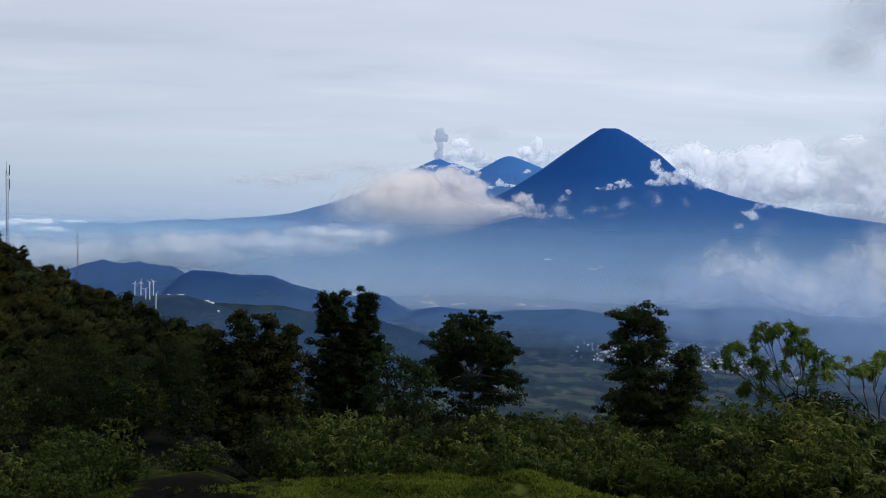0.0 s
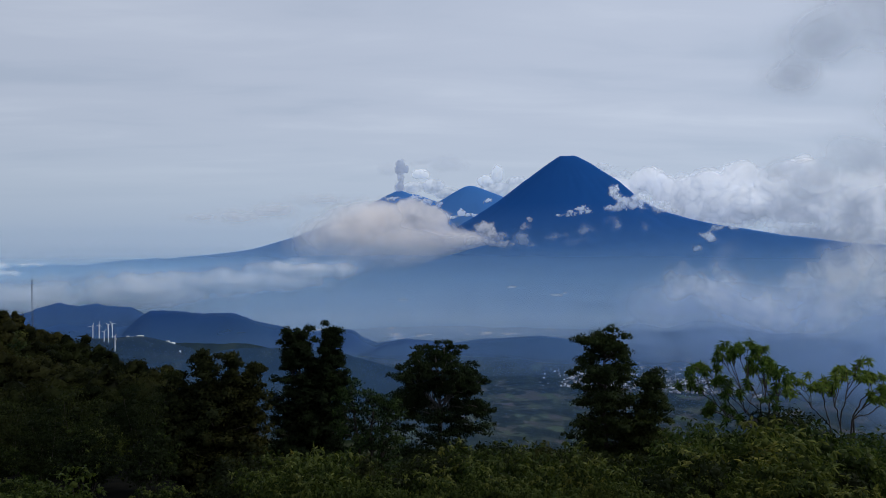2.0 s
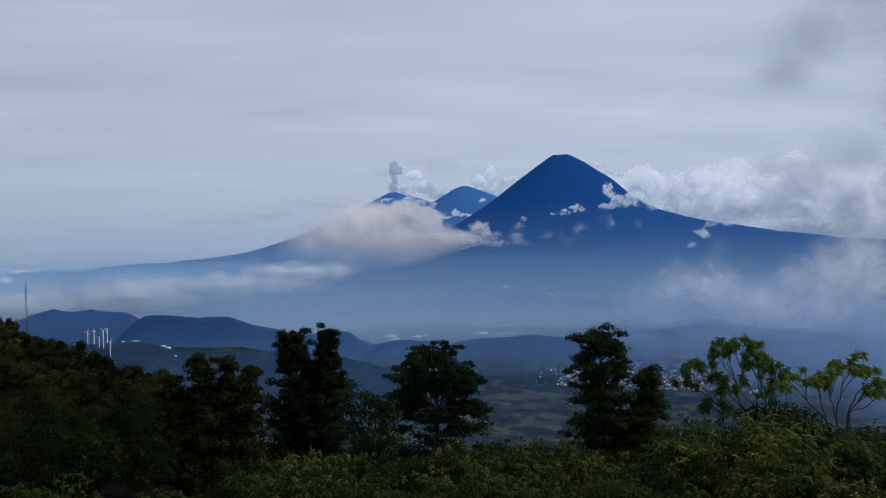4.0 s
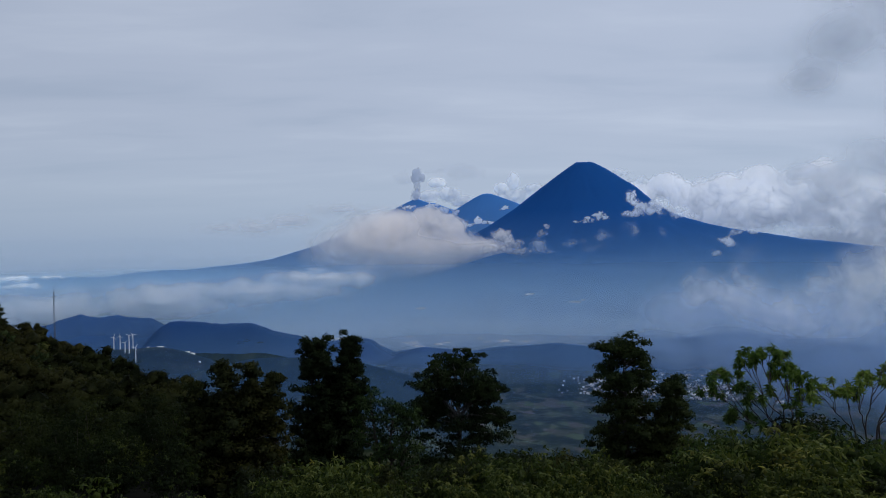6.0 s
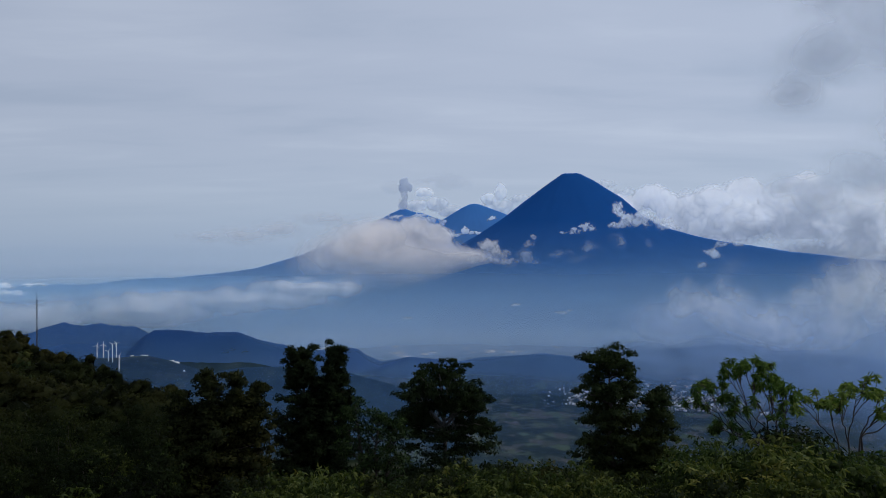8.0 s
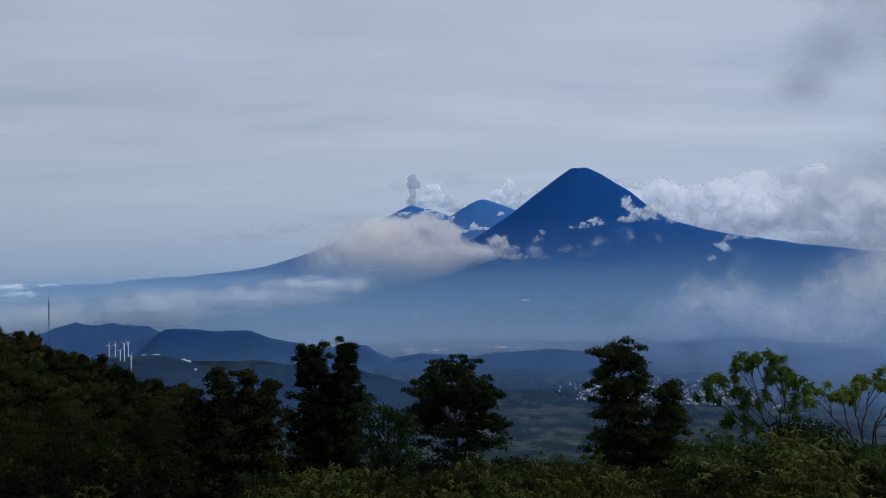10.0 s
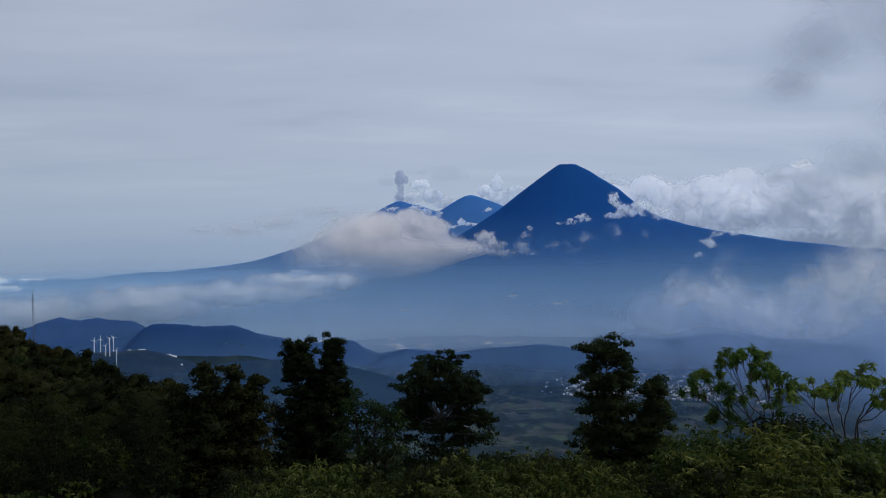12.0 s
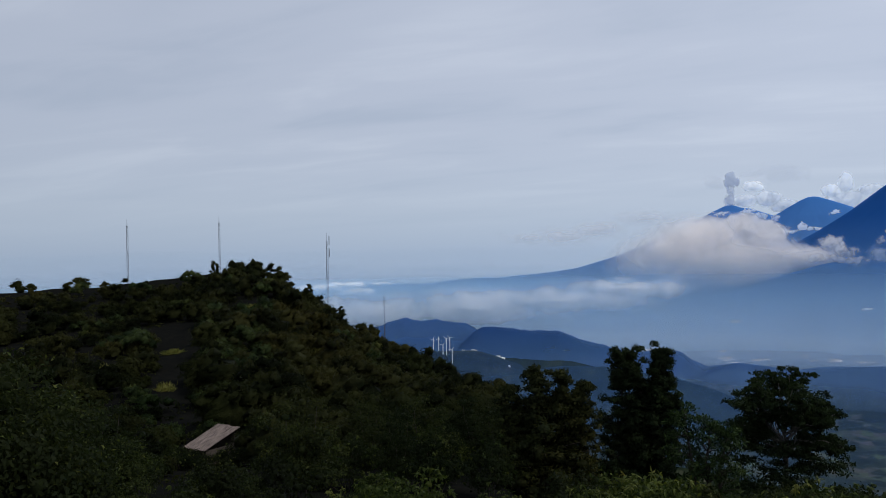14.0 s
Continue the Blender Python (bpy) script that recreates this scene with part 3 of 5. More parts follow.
DARK_HAZE_TINT = haze_material("haze_tint_ridge", [(-345, 0.0, (0.12, 0.21, 0.38)), (-325, 0.3, (0.12, 0.21, 0.38)), (-275, 0.58, (0.07, 0.15, 0.34)), (-250, 0.58, (0.042, 0.11, 0.285)), (-190, 0.74, (0.014, 0.052, 0.185)), (-130, 0.78, (0.010, 0.042, 0.17))], 0.30)
ridge_haze_tint("blue haze tint on the face of the dark ridge", -33, -13.8, 1915, 2230, DARK_HAZE_TINT)
ridge_haze_tint("blue haze tint on the end of the dark ridge", -14.16, 3, 1915, 2120, DARK_HAZE_TINT)
ridge_haze_tint("blue haze tint on the face of the wooded ridge", -6, 48, 1740, 2130, haze_material("haze_tint_wood", [(-345, 0.0, (0.15, 0.25, 0.42)), (-332, 0.04, (0.15, 0.25, 0.42)), (-295, 0.54, (0.095, 0.185, 0.38)), (-200, 0.60, (0.055, 0.14, 0.34))], 0.2))
ridge_haze_tint("dusky blue haze tint on the plateau", -26, -12.5, 1600, 1903, haze_material("haze_tint_plateau", [(-345, 0.0, (0.06, 0.12, 0.24)), (-310, 0.3, (0.022, 0.05, 0.11)), (-240, 0.42, (0.018, 0.042, 0.10)), (-190, 0.42, (0.016, 0.04, 0.10))], 0.2))
ridge_haze_tint("pale haze tint on the plain at the cone's foot", -13.6, 23.8, 2130, 2440, haze_material("haze_tint_plain", [(-345, 0.2, (0.14, 0.21, 0.31)), (-322, 0.8, (0.21, 0.29, 0.39)), (-290, 0.95, (0.285, 0.37, 0.475)), (-240, 0.95, (0.285, 0.37, 0.475))], 0.1))
ridge_haze_tint("blue haze tint on the near wooded spur", -30, 4, 1200, 1580, haze_material("haze_tint_spur", [(-345, 0.0, (0.08, 0.154, 0.282)), (-330, 0.05, (0.08, 0.154, 0.282)), (-270, 0.26, (0.03, 0.075, 0.17)), (-190, 0.26, (0.026, 0.07, 0.17))], 0.15))


def cloud(name, label, az, el, d, wide, tall, slices, material, tilt=0.0, deep=40.0):
    """A cloud wide x tall metres: slices through its body, one behind the other."""
    v, f, n = [], [], 13
    for i in range(slices):
        y = 0.0 if slices == 1 else -1 + 2 * i / (slices - 1)
        for z in (-1, 1):
            for x in np.linspace(-1, 1, n):
                v.append((x, y + (math.sqrt(d * d - (x * wide / 2) ** 2) - d) / deep, z))
        f += (grid_faces(2, n) + 2 * n * i).tolist()
    me = mesh_of(name, v, f)
    me.materials.append(material)
    ob = new(name, me)
    ob.matrix_world = Matrix.Translation(spot(az, el, d)) @ pose(0, 0, 0, 0, tilt, -az) @ Matrix.Diagonal((wide / 2, deep, tall / 2, 1))
    return tagged(ob, label, "cloud", "clouds round the volcanoes", "stuff")


WHITE, GREY = (0.77, 0.755, 0.71), (0.52, 0.53, 0.53)
CREAM, TAN = (0.60, 0.57, 0.545), (0.48, 0.465, 0.455)


PURE = (0.87, 0.855, 0.80)


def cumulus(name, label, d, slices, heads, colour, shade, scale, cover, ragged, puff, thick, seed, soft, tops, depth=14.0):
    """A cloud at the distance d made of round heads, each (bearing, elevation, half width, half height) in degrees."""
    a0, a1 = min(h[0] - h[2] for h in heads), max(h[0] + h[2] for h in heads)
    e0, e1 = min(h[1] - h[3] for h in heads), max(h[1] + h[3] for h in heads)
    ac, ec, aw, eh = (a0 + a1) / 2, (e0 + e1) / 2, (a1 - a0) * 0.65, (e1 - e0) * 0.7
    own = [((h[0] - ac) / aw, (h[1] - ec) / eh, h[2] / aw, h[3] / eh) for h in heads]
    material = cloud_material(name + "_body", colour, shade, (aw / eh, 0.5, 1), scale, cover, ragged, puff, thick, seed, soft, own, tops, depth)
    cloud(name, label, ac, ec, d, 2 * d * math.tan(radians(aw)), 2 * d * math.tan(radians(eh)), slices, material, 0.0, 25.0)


def clouds():
    # over the far volcano's flank
    cumulus("cloud", "broad cream cloud lying on the far volcano's flank", 3120, 3,
            [(0.9, 1.35, 1.7, 1.3), (-0.9, 0.8, 2.4, 1.3), (2.0, 0.8, 1.7, 1.4), (-2.9, 0.1, 2.4, 1.2), (3.9, -0.7, 2.4, 0.9), (0.8, -0.6, 4.2, 1.5)],
            CREAM, TAN, 1.5, 3.0, 2.8, 0.34, 0.6, 1, 1.2, 0.25)
    cumulus("cloud", "thin tawny mist trailing below the cream cloud", 3080, 2,
            [(-4.2, -0.6, 4.4, 2.4), (0.0, -1.5, 8.5, 1.9), (-2.6, 0.7, 3.8, 2.0), (5.2, -0.9, 3.6, 1.1)],
            CREAM, TAN, 0.9, 1.0, 1.8, 0.0, 0.6, 41, 0.8, 0.2)
    cumulus("cloud", "ragged cream cloud against the tall cone's foot", 2980, 2,
            [(7.1, -0.35, 0.85, 0.55), (6.3, 0.2, 0.9, 0.55), (5.6, -0.75, 1.3, 0.4), (7.4, -0.9, 1.6, 0.3)],
            CREAM, TAN, 1.7, 1.8, 4.0, 0.3, 0.8, 12, 2.4, 0.2, 8.0)
    cumulus("cloud", "small scrap of pale cloud on the cone's flank", 2980, 1, [(9.2, 0.3, 0.6, 0.42), (9.6, 0.85, 0.3, 0.25)], CREAM, TAN, 1.4, 1.8, 4.0, 0.25, 0.85, 43, 2.4, 0.2, 6.0)
    cumulus("cloud", "white scraps of cloud below the active summit", 4150, 1, [(1.2, 2.45, 0.5, 0.28), (2.1, 2.2, 0.55, 0.25), (-0.6, 2.35, 0.8, 0.2), (2.9, 2.0, 0.4, 0.3)],
            WHITE, TAN, 1.8, 1.5, 4.4, 0.5, 0.7, 44, 0.9, 0.2, 8.0)
    cumulus("cloud", "strip of bright cloud in the saddle between the volcanoes", 3900, 1, [(3.6, 1.05, 1.0, 0.17), (4.55, 1.4, 0.42, 0.32), (5.3, 1.2, 0.6, 0.16), (6.5, 2.25, 0.35, 0.24)],
            PURE, WHITE, 2.2, 1.8, 3.2, 0.5, 0.85, 27, 0.8, 0.2, 6.0)
    # on the tall cone
    cumulus("cloud", "ragged patch of white cloud on the cone's side", 3120, 1, [(13.4, 1.55, 0.75, 0.38), (12.5, 1.3, 0.7, 0.26), (11.8, 1.15, 0.35, 0.14)], PURE, WHITE, 1.7, 1.8, 4.2, 0.35, 1.0, 23, 1.9, 0.2, 8.0)
    cumulus("cloud", "white cloud clinging to the cone's shoulder", 3130, 2, [(15.75, 2.75, 0.5, 0.65), (16.4, 1.95, 0.85, 0.5), (15.6, 1.65, 0.7, 0.25), (18.4, 1.75, 1.2, 0.42), (17.5, 2.2, 0.8, 0.55), (19.6, 1.5, 0.8, 0.22)],
            PURE, WHITE, 2.0, 1.8, 4.2, 0.35, 0.85, 4, 2.0, 0.2, 8.0)
    cumulus("cloud", "thin scraps of mist low on the cone's side", 2970, 1, [(15.6, 0.6, 1.3, 0.6), (13.6, 0.1, 1.0, 0.5), (11.5, -0.4, 1.2, 0.4), (9.8, -1.0, 0.8, 0.4), (17.6, 0.3, 0.8, 0.5), (9.2, -0.6, 1.2, 0.7), (8.2, -1.2, 1.0, 0.5), (13.0, -0.7, 1.6, 0.5)],
            WHITE, GREY, 1.8, 1.0, 4.0, 0.0, 0.5, 33, 2.0, 0.2, 6.0)
    cumulus("cloud", "torn wedge of white mist before the cone's long slope", 2960, 1, [(23.0, 0.3, 1.2, 0.4), (22.0, -0.3, 0.8, 0.5), (21.5, -1.1, 0.5, 0.5)],
            WHITE, GREY, 1.4, 1.0, 3.6, 0.0, 0.75, 45, 0.9, 0.25, 8.0)
    # far pale roofs in the mist, made as bright threads of cloud
    cumulus("cloud", "thin cloud threads standing in for pale roofs low before the cone", 2250, 1, [(11.45, -4.67, 0.5, 0.14), (17.65, -4.3, 0.35, 0.1), (0.4, -5.1, 0.5, 0.1), (12.1, -4.5, 0.2, 0.1), (8.3, -4.1, 0.4, 0.08)],
            PURE, WHITE, 2.0, 1.8, 3.0, 0.0, 0.6, 61, 0.7, 0.2)
    # behind the summits
    cumulus("cloud", "long white cumulus bank trailing off the cone's shoulder", 4150, 3,
            [(16.6, 2.9, 1.5, 1.1), (18.3, 3.5, 1.35, 1.1), (20.3, 2.7, 2.2, 1.5), (22.0, 3.45, 1.7, 0.95), (24.3, 3.9, 1.7, 0.9), (23.5, 1.8, 3.8, 2.0), (27.8, 2.3, 4.4, 2.3), (32.0, 1.8, 4.4, 2.3), (20.0, 1.4, 3.2, 1.3), (31.0, -0.6, 6.0, 1.6), (27.9, 4.4, 1.3, 0.6)],
            (0.76, 0.735, 0.70), (0.40, 0.41, 0.43), 2.3, 3.0, 1.8, 0.36, 0.5, 2, 1.5, 0.42, 22.0)
    cumulus("cloud", "thin tongue of cloud over the cone's shoulder", 4180, 1, [(14.6, 4.55, 1.4, 0.4), (16.0, 4.0, 1.3, 0.5)], WHITE, GREY, 1.2, 1.0, 2.4, 0.0, 0.5, 46, 0.9, 0.2)
    cumulus("cloud", "small white cumulus behind the far summits", 4700, 2, [(7.15, 4.2, 0.55, 0.7), (6.4, 3.65, 0.7, 0.5), (8.6, 3.55, 0.9, 0.5), (7.4, 3.0, 2.0, 0.8)],
            WHITE, GREY, 1.5, 2.8, 2.0, 0.3, 0.72, 6, 1.2, 0.3)
    cumulus("cloud", "small white cumulus beside the ash plume", 4650, 2, [(1.5, 4.15, 0.75, 0.42), (2.5, 3.3, 1.0, 0.55), (1.0, 3.2, 1.0, 0.5), (3.5, 2.8, 1.1, 0.5)],
            WHITE, GREY, 1.5, 2.6, 2.2, 0.3, 0.68, 7, 1.2, 0.3)
    cumulus("ash_plume", "grey ash plume rising from the active crater", 4250, 2, [(0.08, 4.85, 0.36, 0.5), (0.42, 4.6, 0.34, 0.34), (0.02, 4.4, 0.38, 0.5), (0.1, 3.8, 0.32, 0.7), (0.0, 3.3, 0.4, 0.5)],
            (0.34, 0.375, 0.44), (0.25, 0.285, 0.36), 1.6, 2.2, 2.8, 0.3, 0.45, 8, 1.2, 0.1, 6.0)
    cumulus("ash_plume", "thin veil of old ash drifting from the plume", 4680, 1, [(3.4, 4.9, 2.2, 0.7), (1.6, 5.0, 1.4, 0.5), (-0.9, 4.5, 0.9, 0.7)],
            (0.36, 0.38, 0.42), (0.32, 0.345, 0.39), 1.0, 1.0, 2.0, 0.0, 0.14, 47, 0.9, 0.1)
    # far to the side
    cumulus("cloud", "white sea of cloud beyond the ridges", 2284, 2,
            [(-25.5, -4.3, 9.0, 1.9), (-18.5, -4.1, 9.0, 1.6), (-12.5, -3.5, 8.0, 1.25), (-30.0, -4.2, 7.0, 2.0), (-8.0, -2.8, 6.0, 0.95)],
            (0.62, 0.60, 0.575), (0.54, 0.535, 0.53), 0.9, 1.0, 1.5, 0.0, 0.68, 9, 0.8, 0.1)
    cumulus("cloud", "thin streak of bright cloud on the horizon", 3900, 1, [(-27.4, -2.25, 1.8, 0.26), (-26.6, -2.75, 1.6, 0.3), (-29.5, -2.4, 2.0, 0.3), (-24.9, -2.2, 0.8, 0.12)],
            PURE, WHITE, 1.4, 1.9, 3.4, 0.4, 0.92, 13, 0.9, 0.2)
    cumulus("cloud", "thin streak of bright cloud on the far slope", 3720, 1, [(-7.2, -2.1, 0.8, 0.12), (-8.1, -2.35, 0.9, 0.12), (-9.0, -2.5, 0.6, 0.1)],
            PURE, WHITE, 1.4, 1.6, 4.2, 0.4, 0.75, 17, 1.0, 0.2)
    # before the long slope
    cumulus("cloud", "thin pale mist drifting before the slope", 1500, 2,
            [(21.4, -3.7, 2.6, 2.2), (23.4, -4.2, 2.8, 3.0), (25.5, -5.2, 4.5, 2.2), (29.5, -4.0, 4.6, 3.4), (33.0, -3.2, 4.6, 3.8)],
            (0.74, 0.72, 0.68), (0.50, 0.53, 0.57), 1.5, 1.0, 3.2, 0.0, 0.5, 10, 1.0, 0.3, 10.0)
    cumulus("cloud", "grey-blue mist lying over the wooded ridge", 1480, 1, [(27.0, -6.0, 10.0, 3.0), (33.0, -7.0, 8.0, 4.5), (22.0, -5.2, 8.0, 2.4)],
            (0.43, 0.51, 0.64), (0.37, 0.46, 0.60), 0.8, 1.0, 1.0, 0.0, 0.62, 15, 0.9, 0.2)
    # valley haze put into the blue colour of one see-through sheet
    cumulus("haze", "blue haze tint hanging over the town", 1430, 1, [(28.5, -9.0, 7.5, 4.0), (35.0, -9.0, 9.0, 5.5), (23.5, -7.8, 6.0, 2.6), (18.0, -8.2, 5.0, 2.2)],
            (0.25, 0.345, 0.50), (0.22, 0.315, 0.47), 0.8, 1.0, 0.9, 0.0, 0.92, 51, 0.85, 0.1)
    cumulus("cloud", "faint tawny cloud over the far slope", 4500, 1, [(-11.5, 1.1, 3.4, 0.9), (-9.0, 1.5, 3.0, 0.9), (-14.0, 1.0, 2.5, 0.7), (-5.5, 2.3, 3.5, 0.9)],
            (0.56, 0.515, 0.485), (0.50, 0.47, 0.45), 0.7, 1.0, 1.2, 0.0, 0.55, 16, 1.4, 0.2)
    # overhead to the other side
    cumulus("cloud", "dark grey cloud hanging in the upper sky", 2300, 2, [(33.5, 14.5, 7.0, 5.0), (29.0, 12.6, 4.0, 3.2), (27.5, 10.4, 2.6, 2.2), (30.5, 17.0, 5.0, 4.0), (39.0, 12.0, 8.0, 8.0)],
            (0.56, 0.57, 0.585), (0.49, 0.50, 0.515), 0.8, 1.2, 1.2, 0.0, 0.50, 11, 1.1, 0.15, 20.0)
    cumulus("cloud", "soft grey cloud before the white bank", 2200, 2, [(35.0, 6.6, 4.0, 4.4), (32.0, 4.3, 4.0, 2.8), (36.0, 3.0, 5.5, 4.0), (29.0, 3.3, 3.6, 2.0), (26.6, 3.9, 2.2, 1.2)],
            (0.60, 0.61, 0.62), (0.50, 0.515, 0.535), 1.2, 1.0, 1.7, 0.0, 0.52, 48, 1.2, 0.25, 16.0)


clouds()
# ---- plants ----
BARK = plain("bark", (0.055, 0.045, 0.038), 0.9, 0, 22, 0.5)
PALE_BARK = plain("pale_bark", (0.15, 0.135, 0.12), 0.9, 0, 18, 0.4)
LEAF_DARK = leaf_material("leaf_dark", (0.0132, 0.0198, 0.00792), (0.0165, 0.02376, 0.00792), (0.0528, 0.06336, 0.01848), 0.05, 0.8, 0.4)
LEAF_HILL = leaf_material("leaf_hill", (0.005544, 0.00792, 0.004488), (0.01122, 0.01478, 0.006072), (0.04092, 0.04356, 0.01584), 0.02, 0.26, 0.06, (0.34, 0.50, 0.66), 3.2)
LEAF_FIR = leaf_material("leaf_fir", (0.01188, 0.0198, 0.00924), (0.02508, 0.0396, 0.01584), (0.066, 0.08184, 0.02904), 0.05, 0.9, 0.3)
LEAF_BROAD = leaf_material("leaf_broad", (0.01056, 0.0198, 0.00528), (0.0264, 0.04092, 0.01056), (0.0924, 0.1122, 0.0264), 0.05, 0.8, 0.5, (0.2, 0.52, 0.92))
LEAF_FRESH = leaf_material("leaf_fresh", (0.01716, 0.03432, 0.00924), (0.04356, 0.06996, 0.01848), (0.1254, 0.1518, 0.0396), 0.06, 0.9, 0.45, (0.2, 0.52, 0.9))
LEAF_RUST = leaf_material("leaf_rust", (0.01188, 0.01584, 0.0066), (0.01716, 0.02376, 0.00924), (0.04488, 0.04884, 0.01716), 0.05, 0.8, 0.35)
LEAF_TIP = leaf_material("leaf_tip", (0.0264, 0.04224, 0.0099), (0.06072, 0.08316, 0.0198), (0.1716, 0.1848, 0.05544), 0.12, 2.2, 0.35, (0.2, 0.5, 0.9))
LEAF_YOUNG = leaf_material("leaf_young", (0.01848, 0.03432, 0.01188), (0.04224, 0.066, 0.02376), (0.1122, 0.1452, 0.05544), 0.08, 1.5, 0.5)
LEAF_STRAP = leaf_material("leaf_strap", (0.0594, 0.1122, 0.02376), (0.1452, 0.2244, 0.0528), (0.2772, 0.3432, 0.099), 0.10)


def limb(rng, a, b, r0, r1, sag=0.0, n=5, wobble=0.035):
    a, b = np.array(a, float), np.array(b, float)
    L = np.linalg.norm(b - a)
    out = []
    for i in range(n):
        t = i / (n - 1)
        p = a + (b - a) * t + rng.normal(0, wobble * L, 3) * (0 < i < n - 1) * 0.5
        p[2] -= sag * L * math.sin(math.pi * t) * 0.5
        out.append((p, r0 + (r1 - r0) * t))
    return out


def tree(label, az, r, top_el, stems, leaf, bark, leaf_len, leaf_wide, per, seed, spots=(0.45, 0.72, 1.0), lift=0.55, puff=1.0, heart=0.5):
    """stems: (dx, top, half_width, base_of_crown, shape, layers, limbs): dx metres aside, top below the tree's top, crown from base up."""
    rng = np.random.default_rng(seed)
    x, y = r * math.sin(radians(az)), r * math.cos(radians(az))
    gz = ground_at(x, y) - 0.15
    H = EYE + r * math.tan(radians(top_el)) - gz
    base = thing("tree", label, "tree", pose(x, y, gz, 0, 0, -az), "trees below the viewpoint")
    trunks, limbs_, centres, sizes = [], [], [], []
    for dx, drop, half, crown_at, shape, layers, count, flat in stems:
        h = H - drop
        top = np.array([dx, rng.uniform(-0.2, 0.2), h])
        root = np.array([dx * 0.15, 0, 0])
        trunks.append(limb(rng, root, top * (1, 1, 0.96), 0.03 * h ** 0.5 + 0.035, 0.015, 0, 8, 0.02))
        for i in range(layers):
            t = (i + 0.5) / layers
            z = h * crown_at + (h - h * crown_at) * t * 0.97
            w = half * shape(t)
            for j in range(count):
                a = 2 * math.pi * (j / count + i * 0.381) + rng.uniform(-0.4, 0.4)
                L = w * rng.uniform(0.55, 1.1)
                frac = np.clip((z - lift * L) / h, 0.1, 0.93)
                start = root + (top - root) * frac
                end = np.array([dx + math.cos(a) * L, math.sin(a) * L, z + rng.uniform(-0.22, 0.25)])
                limbs_.append(limb(rng, start, end, 0.016 + 0.012 * L, 0.006, -0.15, 5, 0.06))
                for q in spots:
                    if q < 0.5 and L < 0.5:
                        continue
                    p = start + (end - start) * q + rng.normal(0, 0.10, 3) * (1, 1, 0.5)
                    centres.append(p)
                    sizes.append(puff * (0.22 + 0.17 * min(1.4, half)) * rng.uniform(0.5, 1.3) * (0.62 + 0.38 * min(1.0, w / half)))
        for q in range(3):
            centres.append(top + rng.normal(0, 0.10, 3) - (0, 0, 0.12 + 0.1 * q))
            sizes.append(0.14 + 0.1 * half)
    for p in trunks:
        part("trunk", mesh_of("trunk", *tubes([p], 7), True), bark, base)
    for p in limbs_:
        part("limb", mesh_of("limb", *tubes([p], 4), True), bark, base)
    part("crown", mesh_of("crown", *joined(clumps(rng, np.array(centres), np.array(sizes), per, leaf_len, leaf_wide, stems[0][7]), cores(rng, np.array(centres), np.array(sizes) * heart, stems[0][7]))), leaf, base)
    return base


def fan_tree(label, az, r, fork_el, angles, reach, leaf, bark, seed):
    """A tree whose limbs fan out from a low fork; reach: how far they go at each angle from upright, in metres."""
    rng = np.random.default_rng(seed)
    x, y = r * math.sin(radians(az)), r * math.cos(radians(az))
    gz = ground_at(x, y) - 0.15
    fork = np.array([0, 0, EYE + r * math.tan(radians(fork_el)) - gz])
    fork[2] = max(fork[2], 0.8)
    base = thing("tree", label, "tree", pose(x, y, gz, 0, 0, -az), "trees below the viewpoint")
    part("trunk", mesh_of("trunk", *tubes([limb(rng, (0, 0, 0), fork, 0.11, 0.075, 0, 6, 0.02)], 8), True), bark, base)
    centres, sizes = [], []
    arms = np.linspace(-78, 82, 14) + rng.uniform(-4, 4, 14)
    for i in range(56):
        a = float(arms[i % 14] + rng.uniform(-3.5, 3.5))
        L = float(lerp(a, angles, reach)) * (rng.uniform(0.86, 1.0) if i < 28 else rng.uniform(0.6, 0.95))
        away = rng.uniform(-0.75, 0.75)
        way = np.array([math.sin(radians(a)), away * 0.9, math.cos(radians(a)) - 0.1 * abs(away)])
        tip = fork + way * L
        start = fork + (0, 0, rng.uniform(-0.5, 1.1) * math.cos(radians(a)) ** 2)
        part("limb", mesh_of("limb", *tubes([limb(rng, start, tip, 0.024, 0.007, -0.15, 6, 0.06)], 5), True), bark, base)
        for q in (0.56, 0.72, 0.86, 1.0):
            for j in range(2):
                p = start + (tip - start) * q + rng.normal(0, 0.13, 3) * (1, 1, 0.5) + (0, 0, 0.05)
                centres.append(p)
                sizes.append(rng.uniform(0.14, 0.28) * (0.7 + 0.3 * q))
    for i in range(150):
        a = rng.uniform(-1.3, 1.3)
        centres.append(np.array([math.sin(a) * rng.uniform(0.5, 1.9), rng.uniform(-1.2, 0.9), fork[2] + rng.uniform(-2.0, 0.3)]))
        sizes.append(rng.uniform(0.2, 0.40))
    part("crown", mesh_of("crown", *joined(clumps(rng, np.array(centres), np.array(sizes), 60, 0.11, 0.06, 0.42), cores(rng, np.array(centres), np.array(sizes) * 0.35, 0.42))), leaf, base)
    return base


def round_top(t):
    return (math.sin(math.pi * min(1, 0.22 + 0.70 * t)) ** 0.7) * (1.0 if t < 0.8 else 1.0 - (t - 0.8) * 1.6)


def column(t):
    return 0.95 - 0.25 * t if t < 0.7 else 0.78 * (1 - (t - 0.7) / 0.42)


def tower(t):
    return 1.0 - 0.32 * t if t < 0.6 else 0.81 - 0.75 * (t - 0.6)


def blunt(t):
    return 0.8 + 0.45 * t if t < 0.5 else 1.02 - 0.35 * (t - 0.5)


def spire(t):
    return 1.0 - 0.82 * t


